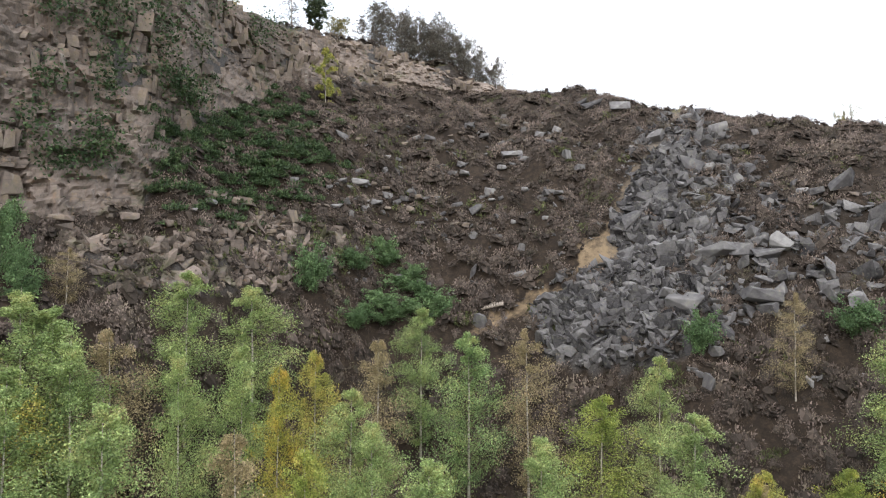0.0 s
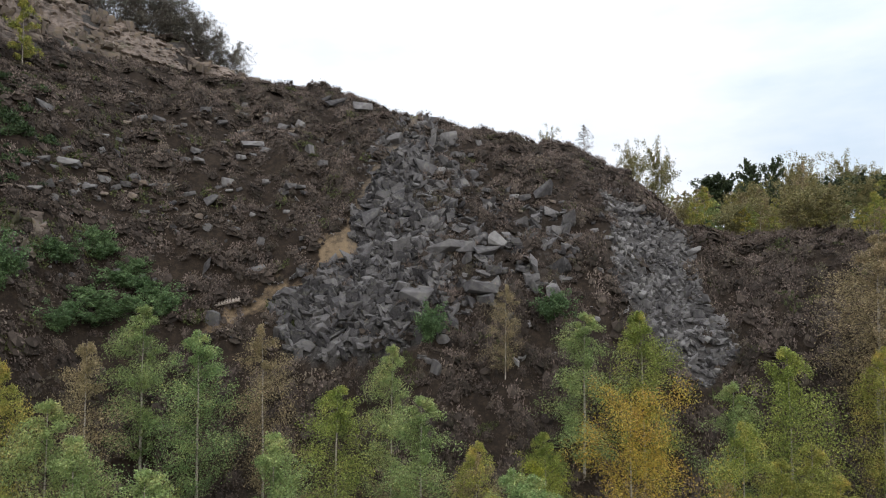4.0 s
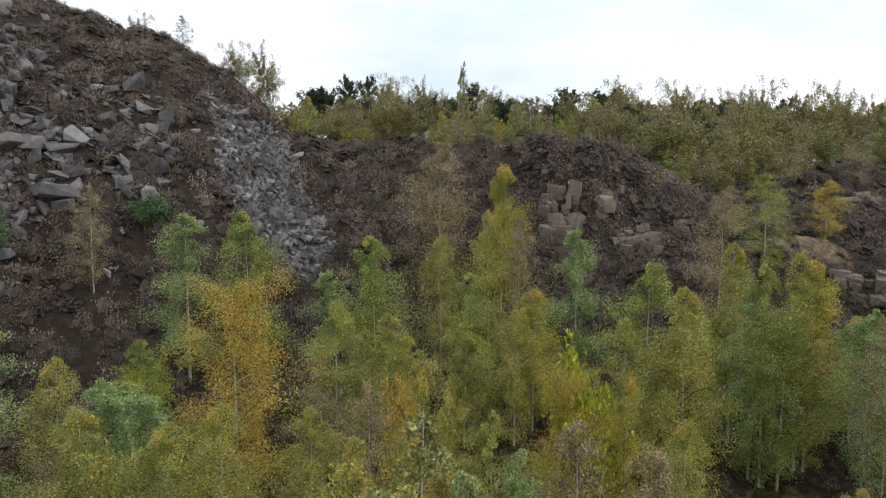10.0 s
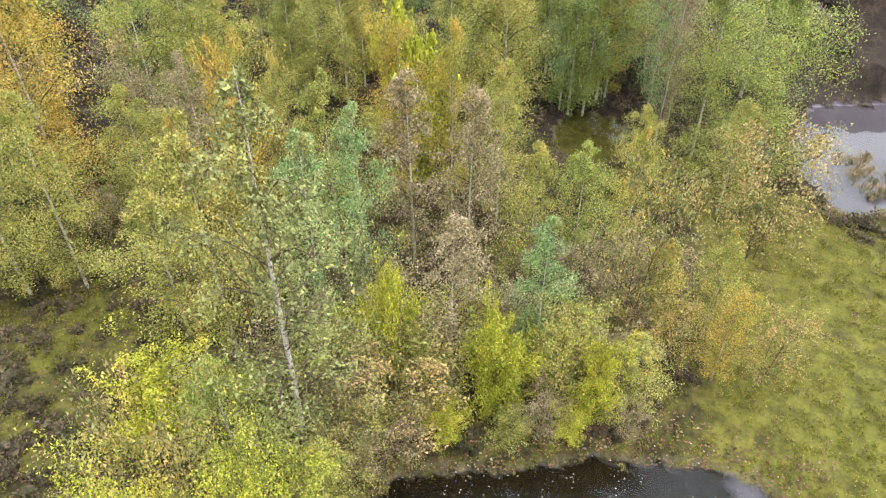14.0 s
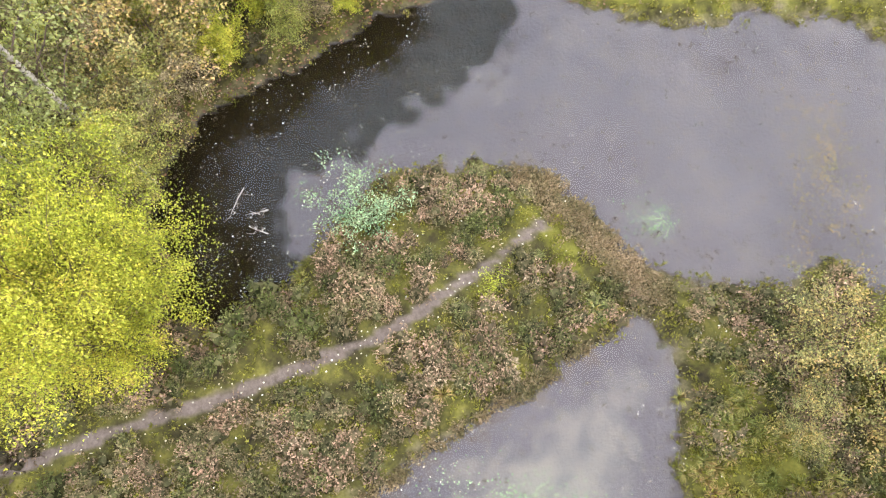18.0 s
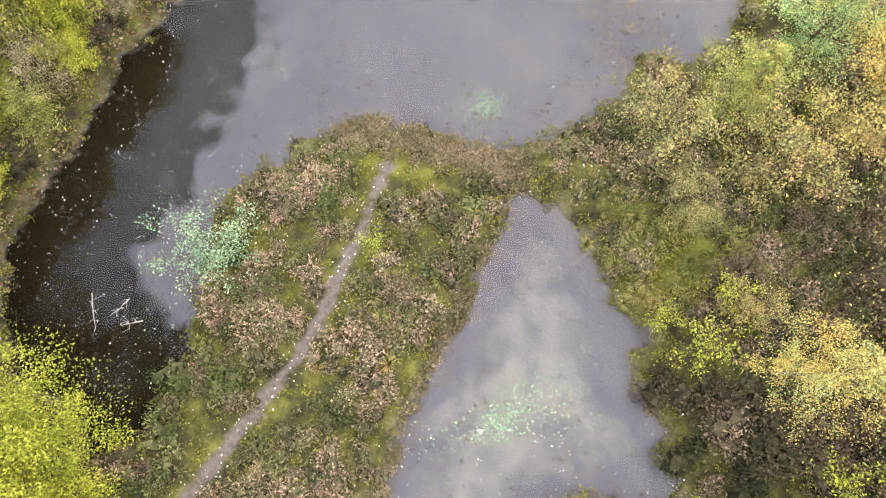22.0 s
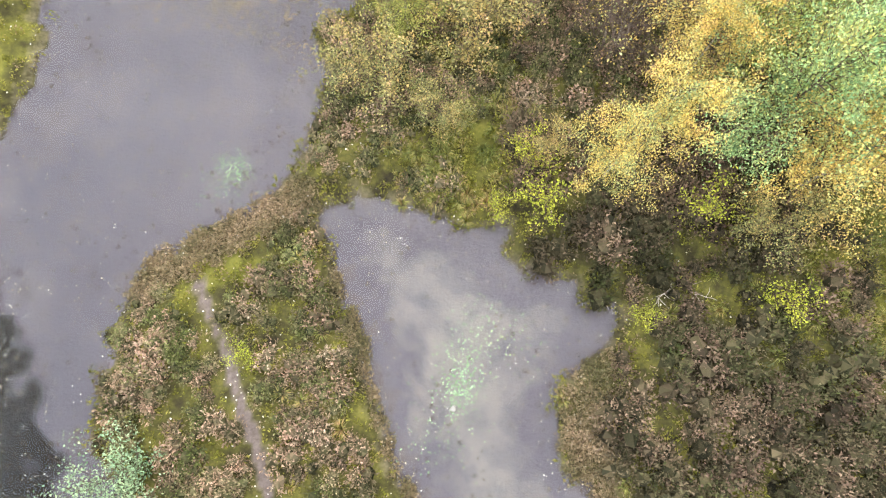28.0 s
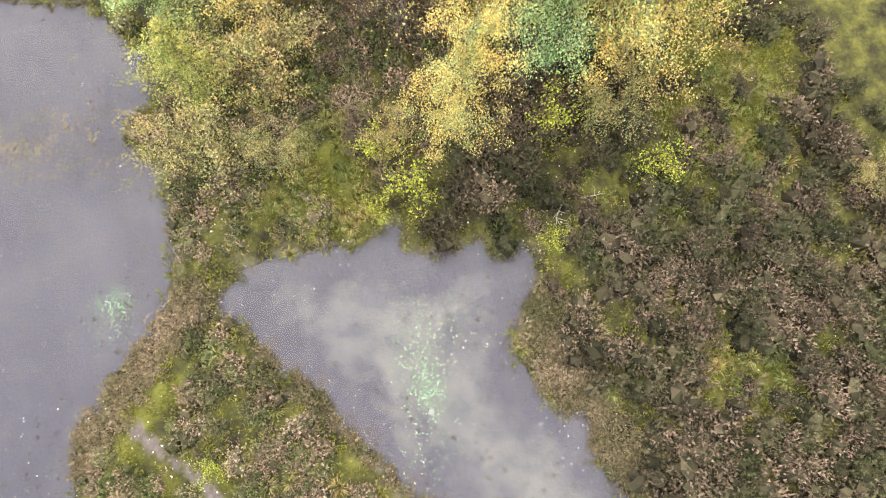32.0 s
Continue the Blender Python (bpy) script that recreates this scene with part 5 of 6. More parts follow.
MOOR_STONES = [(-9.9, 12.9, 2.8, 1.5), (2.0, 13.7, 1.9, 1.4), (5.2, 14.5, 1.7, 1.3), (9.1, 13.9, 1.4, 1.1), (10.3, 13.0, 1.9, 1.7), (8.6, 12.9, 1.7, 1.2), (9.5, 12.3, 2.5, 1.0), (11.1, 10.8, 1.8, 1.8),
               (-1.7, 12.7, 2.2, 1.0), (-0.6, 12.3, 1.7, 0.7), (-8.1, 8.5, 3.3, 1.2), (-5.5, 7.3, 2.3, 1.1), (-3.8, 6.9, 2.3, 0.9), (-3.6, 8.1, 1.9, 0.9), (4.0, 7.9, 2.3, 1.6), (9.3, 7.7, 1.9, 0.9),
               (5.9, 11.0, 3.5, 1.4), (13.3, 15.1, 4.3, 2.3), (15.8, 14.9, 3.8, 2.2), (12.1, 9.4, 1.7, 1.4), (26.9, 11.8, 1.4, 1.2), (-5.9, 9.8, 1.2, 1.2), (12.5, 15.5, 2.2, 1.8)]
LEFT_STONES = [(-15.2, 1.5, 1.6, 1.0), (-20.8, 2.7, 1.6, 0.8), (-14.2, 4.9, 1.7, 2.1), (-17.4, 5.0, 2.1, 1.1), (-18.2, 6.7, 2.9, 1.2), (-21.0, 6.7, 3.4, 1.5), (-23.3, 1.2, 1.5, 1.2), (-27.6, 4.7, 2.6, 1.1),
               (-24.6, 3.9, 1.2, 0.9), (-19.1, 4.3, 2.2, 1.0), (-32.8, 4.1, 3.1, 1.0), (-16.2, 4.1, 1.5, 0.9)]
# shelves of bedrock that break through the heather: bearing, rise, length in blocks
LEDGES = [(-9.5, 12.6, 4), (-2.5, 12.4, 5), (0.5, 9.8, 4), (-7.0, 8.2, 6), (-4.6, 6.6, 5), (3.6, 7.4, 3), (8.8, 12.6, 5), (5.6, 10.4, 5), (-11.0, 6.4, 3), (2.2, 12.9, 4), (4.6, 13.8, 4), (-1.0, 7.2, 4), (9.6, 7.2, 3), (-17.0, 5.6, 6), (-20.0, 6.2, 5), (30.0, 6.6, 4), (33.0, 6.0, 5), (1.0, 5.0, 3)]
for az, el, wide, high in BIG_STONES:
    boulder(az, el, wide, high, tip=26, label="large angular gritstone block in the boulder field")
for az, el, wide, high in MOOR_STONES:
    boulder(az, el, wide, high, label="weathered pale gritstone rock among brown heather", group="rocks in the heather")
for az, el, wide, high in LEFT_STONES:
    boulder(az, el, wide, high, label="brown fallen sandstone block below the quarry face", group="blocks below the face", mesh=BROWN_MESH)


def fill(outline, count, seed):
    """Bearings and rises spread at random inside an outline."""
    rng = np.random.RandomState(seed)
    p = np.array(outline)
    got = np.zeros((0, 2))
    while len(got) < count:
        c = rng.uniform(p.min(0), p.max(0), (count * 2, 2))
        got = np.concatenate([got, c[inside(c[:, 0], c[:, 1], outline) > 0]])
    return got[:count], rng


rng = np.random.RandomState(73)
for az0, el0, count in LEDGES:
    for k in range(count):
        w = rng.uniform(0.7, 2.0)
        boulder(az0 + (k - count / 2) * rng.uniform(0.7, 1.2), el0 + rng.normal(0, 0.22), w, w * rng.uniform(0.35, 0.7), tip=10, label="weathered pale gritstone rock among brown heather", group="rocks in the heather", mesh=BROWN_MESH if rng.uniform() < 0.4 else None)
spots, rng = fill(TALUS, 125, 71)
for az, el in spots:
    if along(np.array([az]), np.array([el]), SLOPE_PATH)[0] > 0.8:
        w = 0.8 + 1.9 * rng.uniform() ** 3
        boulder(az, el, w, w * rng.uniform(0.4, 0.85), tip=30)
spots, rng = fill([(-16, 14), (-3, 15.5), (12, 14.5), (12, 5), (6, 2), (-6, 3), (-13, 5)], 44, 72)
for az, el in spots:
    w = 0.9 + 1.4 * rng.uniform() ** 2
    boulder(az, el, w, w * rng.uniform(0.4, 0.8), label="weathered pale gritstone rock among brown heather", group="rocks in the heather")


def rubble(name, outline, count, small, large, seed, label, mat=STONE):
    spots, rng = fill(outline, count, seed)
    clear = along(spots[:, 0], spots[:, 1], SLOPE_PATH) + 0.25 * rng.uniform(-1, 1, count)
    sand = np.hypot(spots[:, 0] - 13.6, (spots[:, 1] - 2.4) * 1.2)
    thin = rng.uniform(0, 1, count) > 0.92 * smooth01(spots[:, 0], 20, 26) * (spots[:, 0] < 37) * smooth01(wave(spots[:, 0] * 1.0, spots[:, 1] * 1.0, 4, 87), -0.9, 0.1)
    spots = spots[(clear > 0.4) & (sand > 1.7 + 0.5 * np.sin(spots[:, 0] * 2.7 + spots[:, 1] * 1.9)) & thin]
    count = len(spots)
    places = on_slope(spots[:, 0], spots[:, 1])
    kinds = rng.randint(0, 10, count)
    size = small + (large - small) * rng.uniform(0, 1, count) ** 4
    chunks = []
    for k in range(10):
        pick = kinds == k
        v, f = stone_shape(500 + k, [0.5, 0.75, 1.0][k % 3], 12, False)
        chunks.append(scattered(v, f, places[pick] + size[pick][:, None] * [[0, 0, 0.18]], rng.uniform(0, 6.28, pick.sum()), size[pick][:, None] * rng.uniform(0.65, 1.35, (pick.sum(), 3)), rng.normal(0, 0.38, (pick.sum(), 2))))
    tagged(piece(name, *joined(chunks), mat), label, "rubble", kind="stuff")


SPINE = [(17.4, 13.2), (20.4, 14.4), (21.9, 12.0), (19.7, 8.3), (19.1, 3.4), (20.4, -0.1), (14.6, -3.1), (10.6, -5.7), (7.0, -3.7), (9.9, -0.1), (14.9, 0.9), (15.6, 7.5)]
rubble("spine_rubble", SPINE, 5000, 0.18, 1.0, 80, "bluish grey broken stone spilling down the talus")
rubble("talus_rubble", TALUS, 8500, 0.2, 1.5, 81, "loose grey gritstone rubble between the boulders")
rubble("scree", SCREE, 5200, 0.2, 0.8, 82, "strip of small grey scree running down the slope")
rubble("fallen_rubble", RUBBLE_LEFT, 1500, 0.22, 1.15, 83, "fallen sandstone rubble below the quarry face", CLIFF)
rubble("path_rubble", [(22, 14.5), (16.5, 8), (14.5, 1), (6, -4), (4.5, -2.5), (12, 1), (15, 9), (20, 14.8)], 500, 0.12, 0.5, 84, "broken stones along a worn sandy track")
rubble("heath_stones", [(-14, 16), (20, 14), (36, 10), (44, 1), (36, -8), (22, -9), (5, -6), (-14, 0)], 420, 0.3, 1.0, 85, "scattered stones among the heather")

# single stones that lie proud on the scree
spots, rng = fill(SCREE, 55, 86)
for az, el in spots:
    w = 0.6 + 0.9 * rng.uniform() ** 2
    boulder(az, el, w * 1.4, w * rng.uniform(0.6, 1.0), tip=22, label="loose grey slab on the scree strip", group="stones on the scree")

# ---- heather, grass and leaves ----


def tuft(seed, sprigs, high, spread, blade, bits=3):
    """A low bush of upright sprigs, each of a few small pointed leaves."""
    rng = np.random.RandomState(seed)
    chunks = []
    for k in range(sprigs):
        a, q = rng.uniform(0, 6.28), rng.uniform(0, 1) ** 0.6
        base = np.array([np.cos(a), np.sin(a), 0]) * spread * q * 0.55
        tip = np.array([np.cos(a) * spread * q, np.sin(a) * spread * q, high * (1 - 0.45 * q * q) * rng.uniform(0.75, 1.15)])
        for b in range(bits):
            m = base + (tip - base) * (0.45 + 0.55 * (b + rng.uniform(0.2, 0.8)) / bits)
            d = rng.normal(size=3) * 0.8 + np.array([0, 0, 0.7])
            d /= np.linalg.norm(d)
            e = np.cross(d, rng.normal(size=3))
            e /= np.linalg.norm(e)
            s = blade * rng.uniform(0.7, 1.3)
            chunks.append(np.stack([m - e * s * 0.4, m + e * s * 0.4, m + d * s * 1.6]))
    v = np.concatenate(chunks)
    return v, np.arange(len(v)).reshape(-1, 3)


def shrub(seed, sprigs, high, spread, blade, bits=3, lobes=3):
    """A heather bush: a dense lumpy core with sprigs standing out of it; also each corner's place between the dark and
    the pale ramp.
    """
    rng = np.random.RandomState(seed)
    mids = np.c_[rng.normal(0, 0.34 * spread, (lobes, 2)), rng.uniform(0.55, 1.0, lobes)]
    chunks, tips = [], []
    for cx, cy, k in mids:
        sides, rings = 7, 2
        rows = [[np.array([cx, cy, high * k * 0.66])]]
        for q in range(1, rings + 1):
            a0, lat = rng.uniform(0, 6.28), q / rings * 1.5
            rows.append([np.array([cx + 0.46 * spread * k * math.sin(lat) * math.cos(a0 + j * 6.283 / sides), cy + 0.46 * spread * k * math.sin(lat) * math.sin(a0 + j * 6.283 / sides), high * k * 0.66 * math.cos(lat)]) * rng.uniform(0.82, 1.18) for j in range(sides)])
        for q in range(rings):
            for j in range(sides):
                n = (j + 1) % sides
                a, b2 = rows[q], rows[q + 1]
                tri = [(a[0], b2[j], b2[n])] if q == 0 else [(a[j], b2[j], b2[n]), (a[j], b2[n], a[n])]
                for t in tri:
                    chunks.append(np.stack(t))
                    # the core keeps to the dark ramp, darkest at its lower ring
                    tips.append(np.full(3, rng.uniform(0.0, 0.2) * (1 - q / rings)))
    for k in range(sprigs):
        cx, cy, big = mids[rng.randint(lobes)]
        a, lat = rng.uniform(0, 6.28), math.acos(1 - rng.uniform(0, 0.9))
        way = np.array([math.sin(lat) * math.cos(a), math.sin(lat) * math.sin(a), math.cos(lat)])
        base = np.array([cx, cy, 0]) + way * np.array([0.44 * spread, 0.44 * spread, 0.62 * high]) * big
        for b in range(bits):
            t = (b + rng.uniform(0.3, 1.0)) / bits
            m = base + way * np.array([spread, spread, high]) * 0.36 * t + rng.normal(0, 0.25 * blade, 3)
            d = way + rng.normal(size=3) * 0.5
            d /= np.linalg.norm(d)
            e = np.cross(d, rng.normal(size=3))
            e /= np.linalg.norm(e)
            size = blade * rng.uniform(0.7, 1.3)
            chunks.append(np.stack([m - e * size * 0.5, m + e * size * 0.5, m + d * size * 1.5]))
            # paler along the sprig, and on top of the bush than at its sides
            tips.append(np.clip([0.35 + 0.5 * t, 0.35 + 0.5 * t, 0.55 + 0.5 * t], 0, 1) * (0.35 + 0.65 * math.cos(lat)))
    v = np.concatenate(chunks)
    return v, np.arange(len(v)).reshape(-1, 3), np.concatenate(tips)


def slope_of(x, y):
    e = 0.5
    return np.stack([(land(x + e, y) - land(x - e, y)) / (2 * e), (land(x, y + e) - land(x, y - e)) / (2 * e)], 1)


def sow(name, shapes, x, y, size, mat, label, category, seed, sink=0.03, lean=True):
    rng = np.random.RandomState(seed)
    z = land(x, y)
    places = np.stack([x, y, z - sink], 1)
    tilt = np.clip(slope_of(x, y), -0.8, 0.8) if lean else np.zeros((len(x), 2))
    kinds = rng.randint(0, len(shapes), len(x))
    turn = rng.uniform(0, 6.28, len(x))
    chunks = []
    tips, owns = [], []
    for k, (v, f, *tip) in enumerate(shapes):
        pick = kinds == k
        chunks.append(scattered(v, f, places[pick], turn[pick], size[pick], tilt[pick]))
        if tip:
            tips.append(np.tile(tip[0], pick.sum()))
            owns.append(np.repeat(rng.uniform(0, 1, pick.sum()), len(v)))
    ob = piece(name, *joined(chunks), mat)
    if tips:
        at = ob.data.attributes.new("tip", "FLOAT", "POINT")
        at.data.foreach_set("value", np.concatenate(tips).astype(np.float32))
        at = ob.data.attributes.new("plant", "FLOAT", "POINT")
        at.data.foreach_set("value", np.concatenate(owns).astype(np.float32))
    return tagged(ob, label, category, kind="stuff")


# heather on the slopes and the rim
rng = np.random.RandomState(91)
HILL = [shrub(600 + k, 62, 0.72, 0.85, 0.078, 2) for k in range(6)]
az, r = rng.uniform(-42, 108, 21000), np.sqrt(rng.uniform(41**2, 106**2, 21000))
x, y = r * np.sin(np.radians(az)), r * np.cos(np.radians(az))
z = land(x, y)
el = rise(x, y, z)[1]
cover = 1.0 - (0.66 - 0.5 * smooth01(az, 19, 26)) * smooth01(inside(az, el, TALUS), -0.7, 0.6) - 0.9 * smooth01(inside(az, el, SCREE), -0.3, 0.3) - 0.2 * smooth01(inside(az, el, RUBBLE_LEFT), -0.5, 1)
cover -= 1.2 * (1 - smooth01(along(az, el, SLOPE_PATH), 0.3, 0.7)) + 1.0 * (1 - smooth01(np.hypot(az - 13.8, (el - 2.6) * 1.2), 1.4, 2.3))
cover -= 1.2 * ((r > keyed(az, TOP_R) - 0.5) & (r < keyed(az, RIM_R)) & (keyed(az, RIM_EL) - keyed(az, TOP_EL) > 1.5) & (az < 60))
cover -= 0.7 * smooth01(az, 79, 86) * smooth01(wave(x, y, 9, 31), -0.3, 0.5)
cover = np.where(r > keyed(az, RIM_R) + 12, 0.25, cover)
keep = (rng.uniform(0, 1, len(x)) < cover * (0.78 + 0.25 * wave(x, y, 7, 92) + 0.3 * wave(x, y, 2.2, 192) + 0.34 * terraces(x, y, z + 0.4))) & (r > keyed(az, FOOT_R) - 5)
face_az = rng.uniform(46, 84, 1500)
face_q = rng.uniform(-0.05, 1.05, 1500)
face_r = keyed(face_az, TOP_R) + (keyed(face_az, RIM_R) - keyed(face_az, TOP_R)) * face_q
x, y = np.concatenate([x[keep], face_r * np.sin(np.radians(face_az))]), np.concatenate([y[keep], face_r * np.cos(np.radians(face_az))])
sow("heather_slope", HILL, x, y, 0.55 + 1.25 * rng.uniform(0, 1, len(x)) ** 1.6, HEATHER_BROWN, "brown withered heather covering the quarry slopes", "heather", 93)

# heath and grass on the quarry floor
rng = np.random.RandomState(94)
x, y = rng.uniform(-16, 48, 16000), rng.uniform(-24, 46, 16000)
d = shore(x, y)
r = np.hypot(x, y)
near_side = (x < 8.5) & (y < 9)
keep = (d < -0.8) & (r < 46) & ~near_side & ~((x > 8) & (y < -5) & (r < 30)) & (rng.uniform(0, 1, len(x)) < 0.5 + 0.5 * wave(x, y, 6, 95))
FLOOR = [shrub(620 + k, 40, 0.5, 0.5, 0.085, 2) for k in range(4)]
sow("heather_floor", FLOOR, x[keep], y[keep], rng.uniform(0.5, 1.1, keep.sum()), HEATHER_FLOOR, "low heather and bracken on the quarry floor", "heather", 96, lean=False)

# fine heather on the spit and the near banks
SPRIG = [shrub(640 + k, 125, 0.5, 0.42, 0.038, 3, 4) for k in range(7)]
TALL_SPRIG = [shrub(650 + k, 140, 0.6, 0.44, 0.038, 3, 4) for k in range(7)]
x, y = rng.uniform(-16, 8.5, 6500), rng.uniform(-19, 9, 6500)
d = shore(x, y)
bare = np.zeros(len(x))
for mx, my, mr in MOSSY:
    bare = np.maximum(bare, 1 - smooth01(np.hypot(x - mx, y - my) + 0.45 * mr * wave(x, y, 1.1 + mr * 0.5, 44), mr * 0.35, mr * 1.0))
keep = (d < -0.42) & (along(x, y, FOOTPATH) > 0.44) & (on_shelf(x, y) < 0.45) & (rng.uniform(0, 1, len(x)) < (1.0 - 0.9 * bare) * (0.68 + 0.3 * wave(x, y, 2.4, 97) + 0.5 * wave(x, y, 0.9, 197)))
far_bank = keep & (x < -1.5 + 0.8 * wave(x, y, 1.5, 297)) & (y > -9.5) & (rng.uniform(0, 1, len(x)) < 0.50 + 0.5 * wave(x, y, 0.8, 299))
keep &= ~((x < -1.5 + 0.8 * wave(x, y, 1.5, 297)) & (y > -9.5))
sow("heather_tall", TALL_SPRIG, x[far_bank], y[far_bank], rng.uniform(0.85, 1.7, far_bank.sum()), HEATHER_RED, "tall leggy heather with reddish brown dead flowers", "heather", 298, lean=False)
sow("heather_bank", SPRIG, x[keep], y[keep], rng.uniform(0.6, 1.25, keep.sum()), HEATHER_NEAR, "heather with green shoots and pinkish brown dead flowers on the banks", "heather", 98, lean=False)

# grass in the mossy hollows and at the water's edge
BLADES = [tuft(660 + k, 12, 0.26, 0.16, 0.045, 2) for k in range(4)]
x, y = rng.uniform(-16, 34, 80000), rng.uniform(-20, 24, 80000)
green = np.zeros(len(x))
for mx, my, mr in MOSSY:
    green = np.maximum(green, 1 - smooth01(np.hypot(x - mx, y - my) + 0.45 * mr * wave(x, y, 1.1 + mr * 0.5, 44), mr * 0.35, mr * 1.2))
d = shore(x, y)
green = np.maximum(green, np.where(x < 9, 0.32, 0.2))
worn = on_shelf(x, y)
green = np.maximum(green, 0.95 * worn)
green = np.maximum(green, 0.6 * smooth01(d, -1.0, -0.3))
green = np.maximum(green, 0.35 * ((x > 8) & (y < -4) & (np.hypot(x, y) < 32)))
keep = (d < 0.12) & (along(x, y, FOOTPATH) > 0.22) & (rng.uniform(0, 1, len(x)) < green * np.where(x > 10, 0.5, 1.0))
brown = keep & ((worn > 0.3) | (rng.uniform(0, 1, len(x)) < 0.25))
keep &= ~brown
more_x, more_y = rng.uniform(-6.5, 7.5, 26000), rng.uniform(-8, 2.5, 26000)
pick = (rng.uniform(0, 1, 26000) < on_shelf(more_x, more_y)) & (shore(more_x, more_y) < 0.1) & (along(more_x, more_y, FOOTPATH) > 0.15)
x, y = np.concatenate([x, more_x[pick]]), np.concatenate([y, more_y[pick]])
brown, keep = np.concatenate([brown, np.full(pick.sum(), True)]), np.concatenate([keep, np.full(pick.sum(), False)])
sow("dead_grass", BLADES, x[brown], y[brown], rng.uniform(0.4, 1.1, brown.sum()), DEAD_GRASS, "withered brown grass and rush on the muddy shelves", "grass", 199, lean=False)
sow("grass", BLADES, x[keep], y[keep], rng.uniform(0.6, 1.3, keep.sum()), GRASS, "yellow-green moss and grass between the heather", "grass", 99, lean=False)

# sedge tussocks in the wet hollows of the bank
def tussock(seed, blades, high, spread):
    """Long arching blades from one root."""
    rng = np.random.RandomState(seed)
    v, f = [], []
    for k in range(blades):
        a = rng.uniform(0, 6.28)
        out, up = spread * rng.uniform(0.5, 1.1), high * rng.uniform(0.6, 1.1)
        way, side = np.array([np.cos(a), np.sin(a), 0]), np.array([-np.sin(a), np.cos(a), 0]) * 0.012
        p0, p1, p2 = way * 0.03, way * out * 0.45 + [0, 0, up], way * out + [0, 0, up * rng.uniform(0.5, 0.95)]
        n = len(v)
        v += [p0 - side, p0 + side, p1 + side, p1 - side, p2]
        f += [[n, n + 1, n + 2], [n, n + 2, n + 3], [n + 3, n + 2, n + 4]]
    return np.array(v), np.array(f)


SEDGE = [tussock(690 + k, 46, 0.38, 0.42) for k in range(4)]
x, y = rng.uniform(-14, 8, 9000), rng.uniform(-17, 2, 9000)
wet = np.zeros(len(x))
for mx, my, mr in MOSSY:
    if mr > 0.85:
        wet = np.maximum(wet, 1 - smooth01(np.hypot(x - mx, y - my) + 0.45 * mr * wave(x, y, 1.1 + mr * 0.5, 44), mr * 0.4, mr * 1.2))
d = shore(x, y)
keep = (d < -0.15) & (on_shelf(x, y) < 0.6) & (rng.uniform(0, 1, len(x)) < 0.6 * wet + 0.012)
sow("sedge", SEDGE, x[keep], y[keep], rng.uniform(0.45, 0.85, keep.sum()), LEAF["sedge"], "yellow-green sedge tussocks turning orange in wet hollows", "sedge", 198, lean=False)

# dry reeds at the edge of the far pool
rng2 = np.random.RandomState(221)
x, y = rng2.normal(35.2, 1.6, 24), rng2.normal(-14.8, 0.9, 24)
sow("reeds", SEDGE, x, y, rng2.uniform(1.0, 2.0, 24), DEAD_GRASS, "dry tan reeds standing in the far pool", "reeds", 222, lean=False)

# bilberry and bracken in patches on the slope
rng2 = np.random.RandomState(211)
BERRY = [tuft(705 + k, 30, 0.45, 0.7, 0.11, 3) for k in range(3)]
az, r = rng2.uniform(-40, 60, 9000), np.sqrt(rng2.uniform(42**2, 98**2, 9000))
x, y = r * np.sin(np.radians(az)), r * np.cos(np.radians(az))
el = rise(x, y, land(x, y))[1]
grows = smooth01(wave(x, y, 6, 212), 0.25, 0.8) * 0.4 + 0.5 * smooth01(inside(az, el, RUBBLE_LEFT), -2, 1) + 0.35 * (1 - smooth01(np.hypot(az + 8, el - 8), 3, 9))
keep = (rng2.uniform(0, 1, len(x)) < grows) & (inside(az, el, SCREE) < -0.3) & (inside(az, el, TALUS) < 1.5) & (r > keyed(az, FOOT_R) - 4) & (r < keyed(az, TOP_R)) & (along(az, el, SLOPE_PATH) > 0.7)
sow("bilberry_patches", BERRY, x[keep], y[keep], rng2.uniform(0.6, 1.4, keep.sum()), LEAF["bilberry"], "dull green bilberry and bracken between the heather", "bilberry", 213)


def flakes(name, x, y, z, size, mat, label, category, seed, tilt=0.25):
    rng = np.random.RandomState(seed)
    v, f = leaves(rng, np.stack([x, y, z], 1), size, 4, 1.2, 6.0 / tilt)
    return tagged(piece(name, v, f, mat), label, category, kind="stuff")


# fallen leaves on the water, the track and the banks
x, y = rng.uniform(-14, 14, 22000), rng.uniform(-19, 9, 22000)
d = shore(x, y)
worn = along(x, y, FOOTPATH) < 0.35
keep = (d > 0.05) & (rng.uniform(0, 1, len(x)) < 0.22 + 0.45 * smooth01(wave(x, y, 5, 51), 0.0, 0.8))
flakes("leaves_on_water", x[keep], y[keep], np.full(keep.sum(), 0.012), 0.037, LITTER, "small pale fallen birch leaves floating on the pond", "leaves", 101, 0.08)
keep = ((d < -0.05) & (rng.uniform(0, 1, len(x)) < 0.12 + 0.5 * on_shelf(x, y))) | (worn & (d < 0) & (rng.uniform(0, 1, len(x)) < 0.5))
flakes("leaf_litter", x[keep], y[keep], land(x[keep], y[keep]) + 0.03, 0.045, LITTER, "pale fallen leaves on the track and banks", "leaves", 102, 0.5)

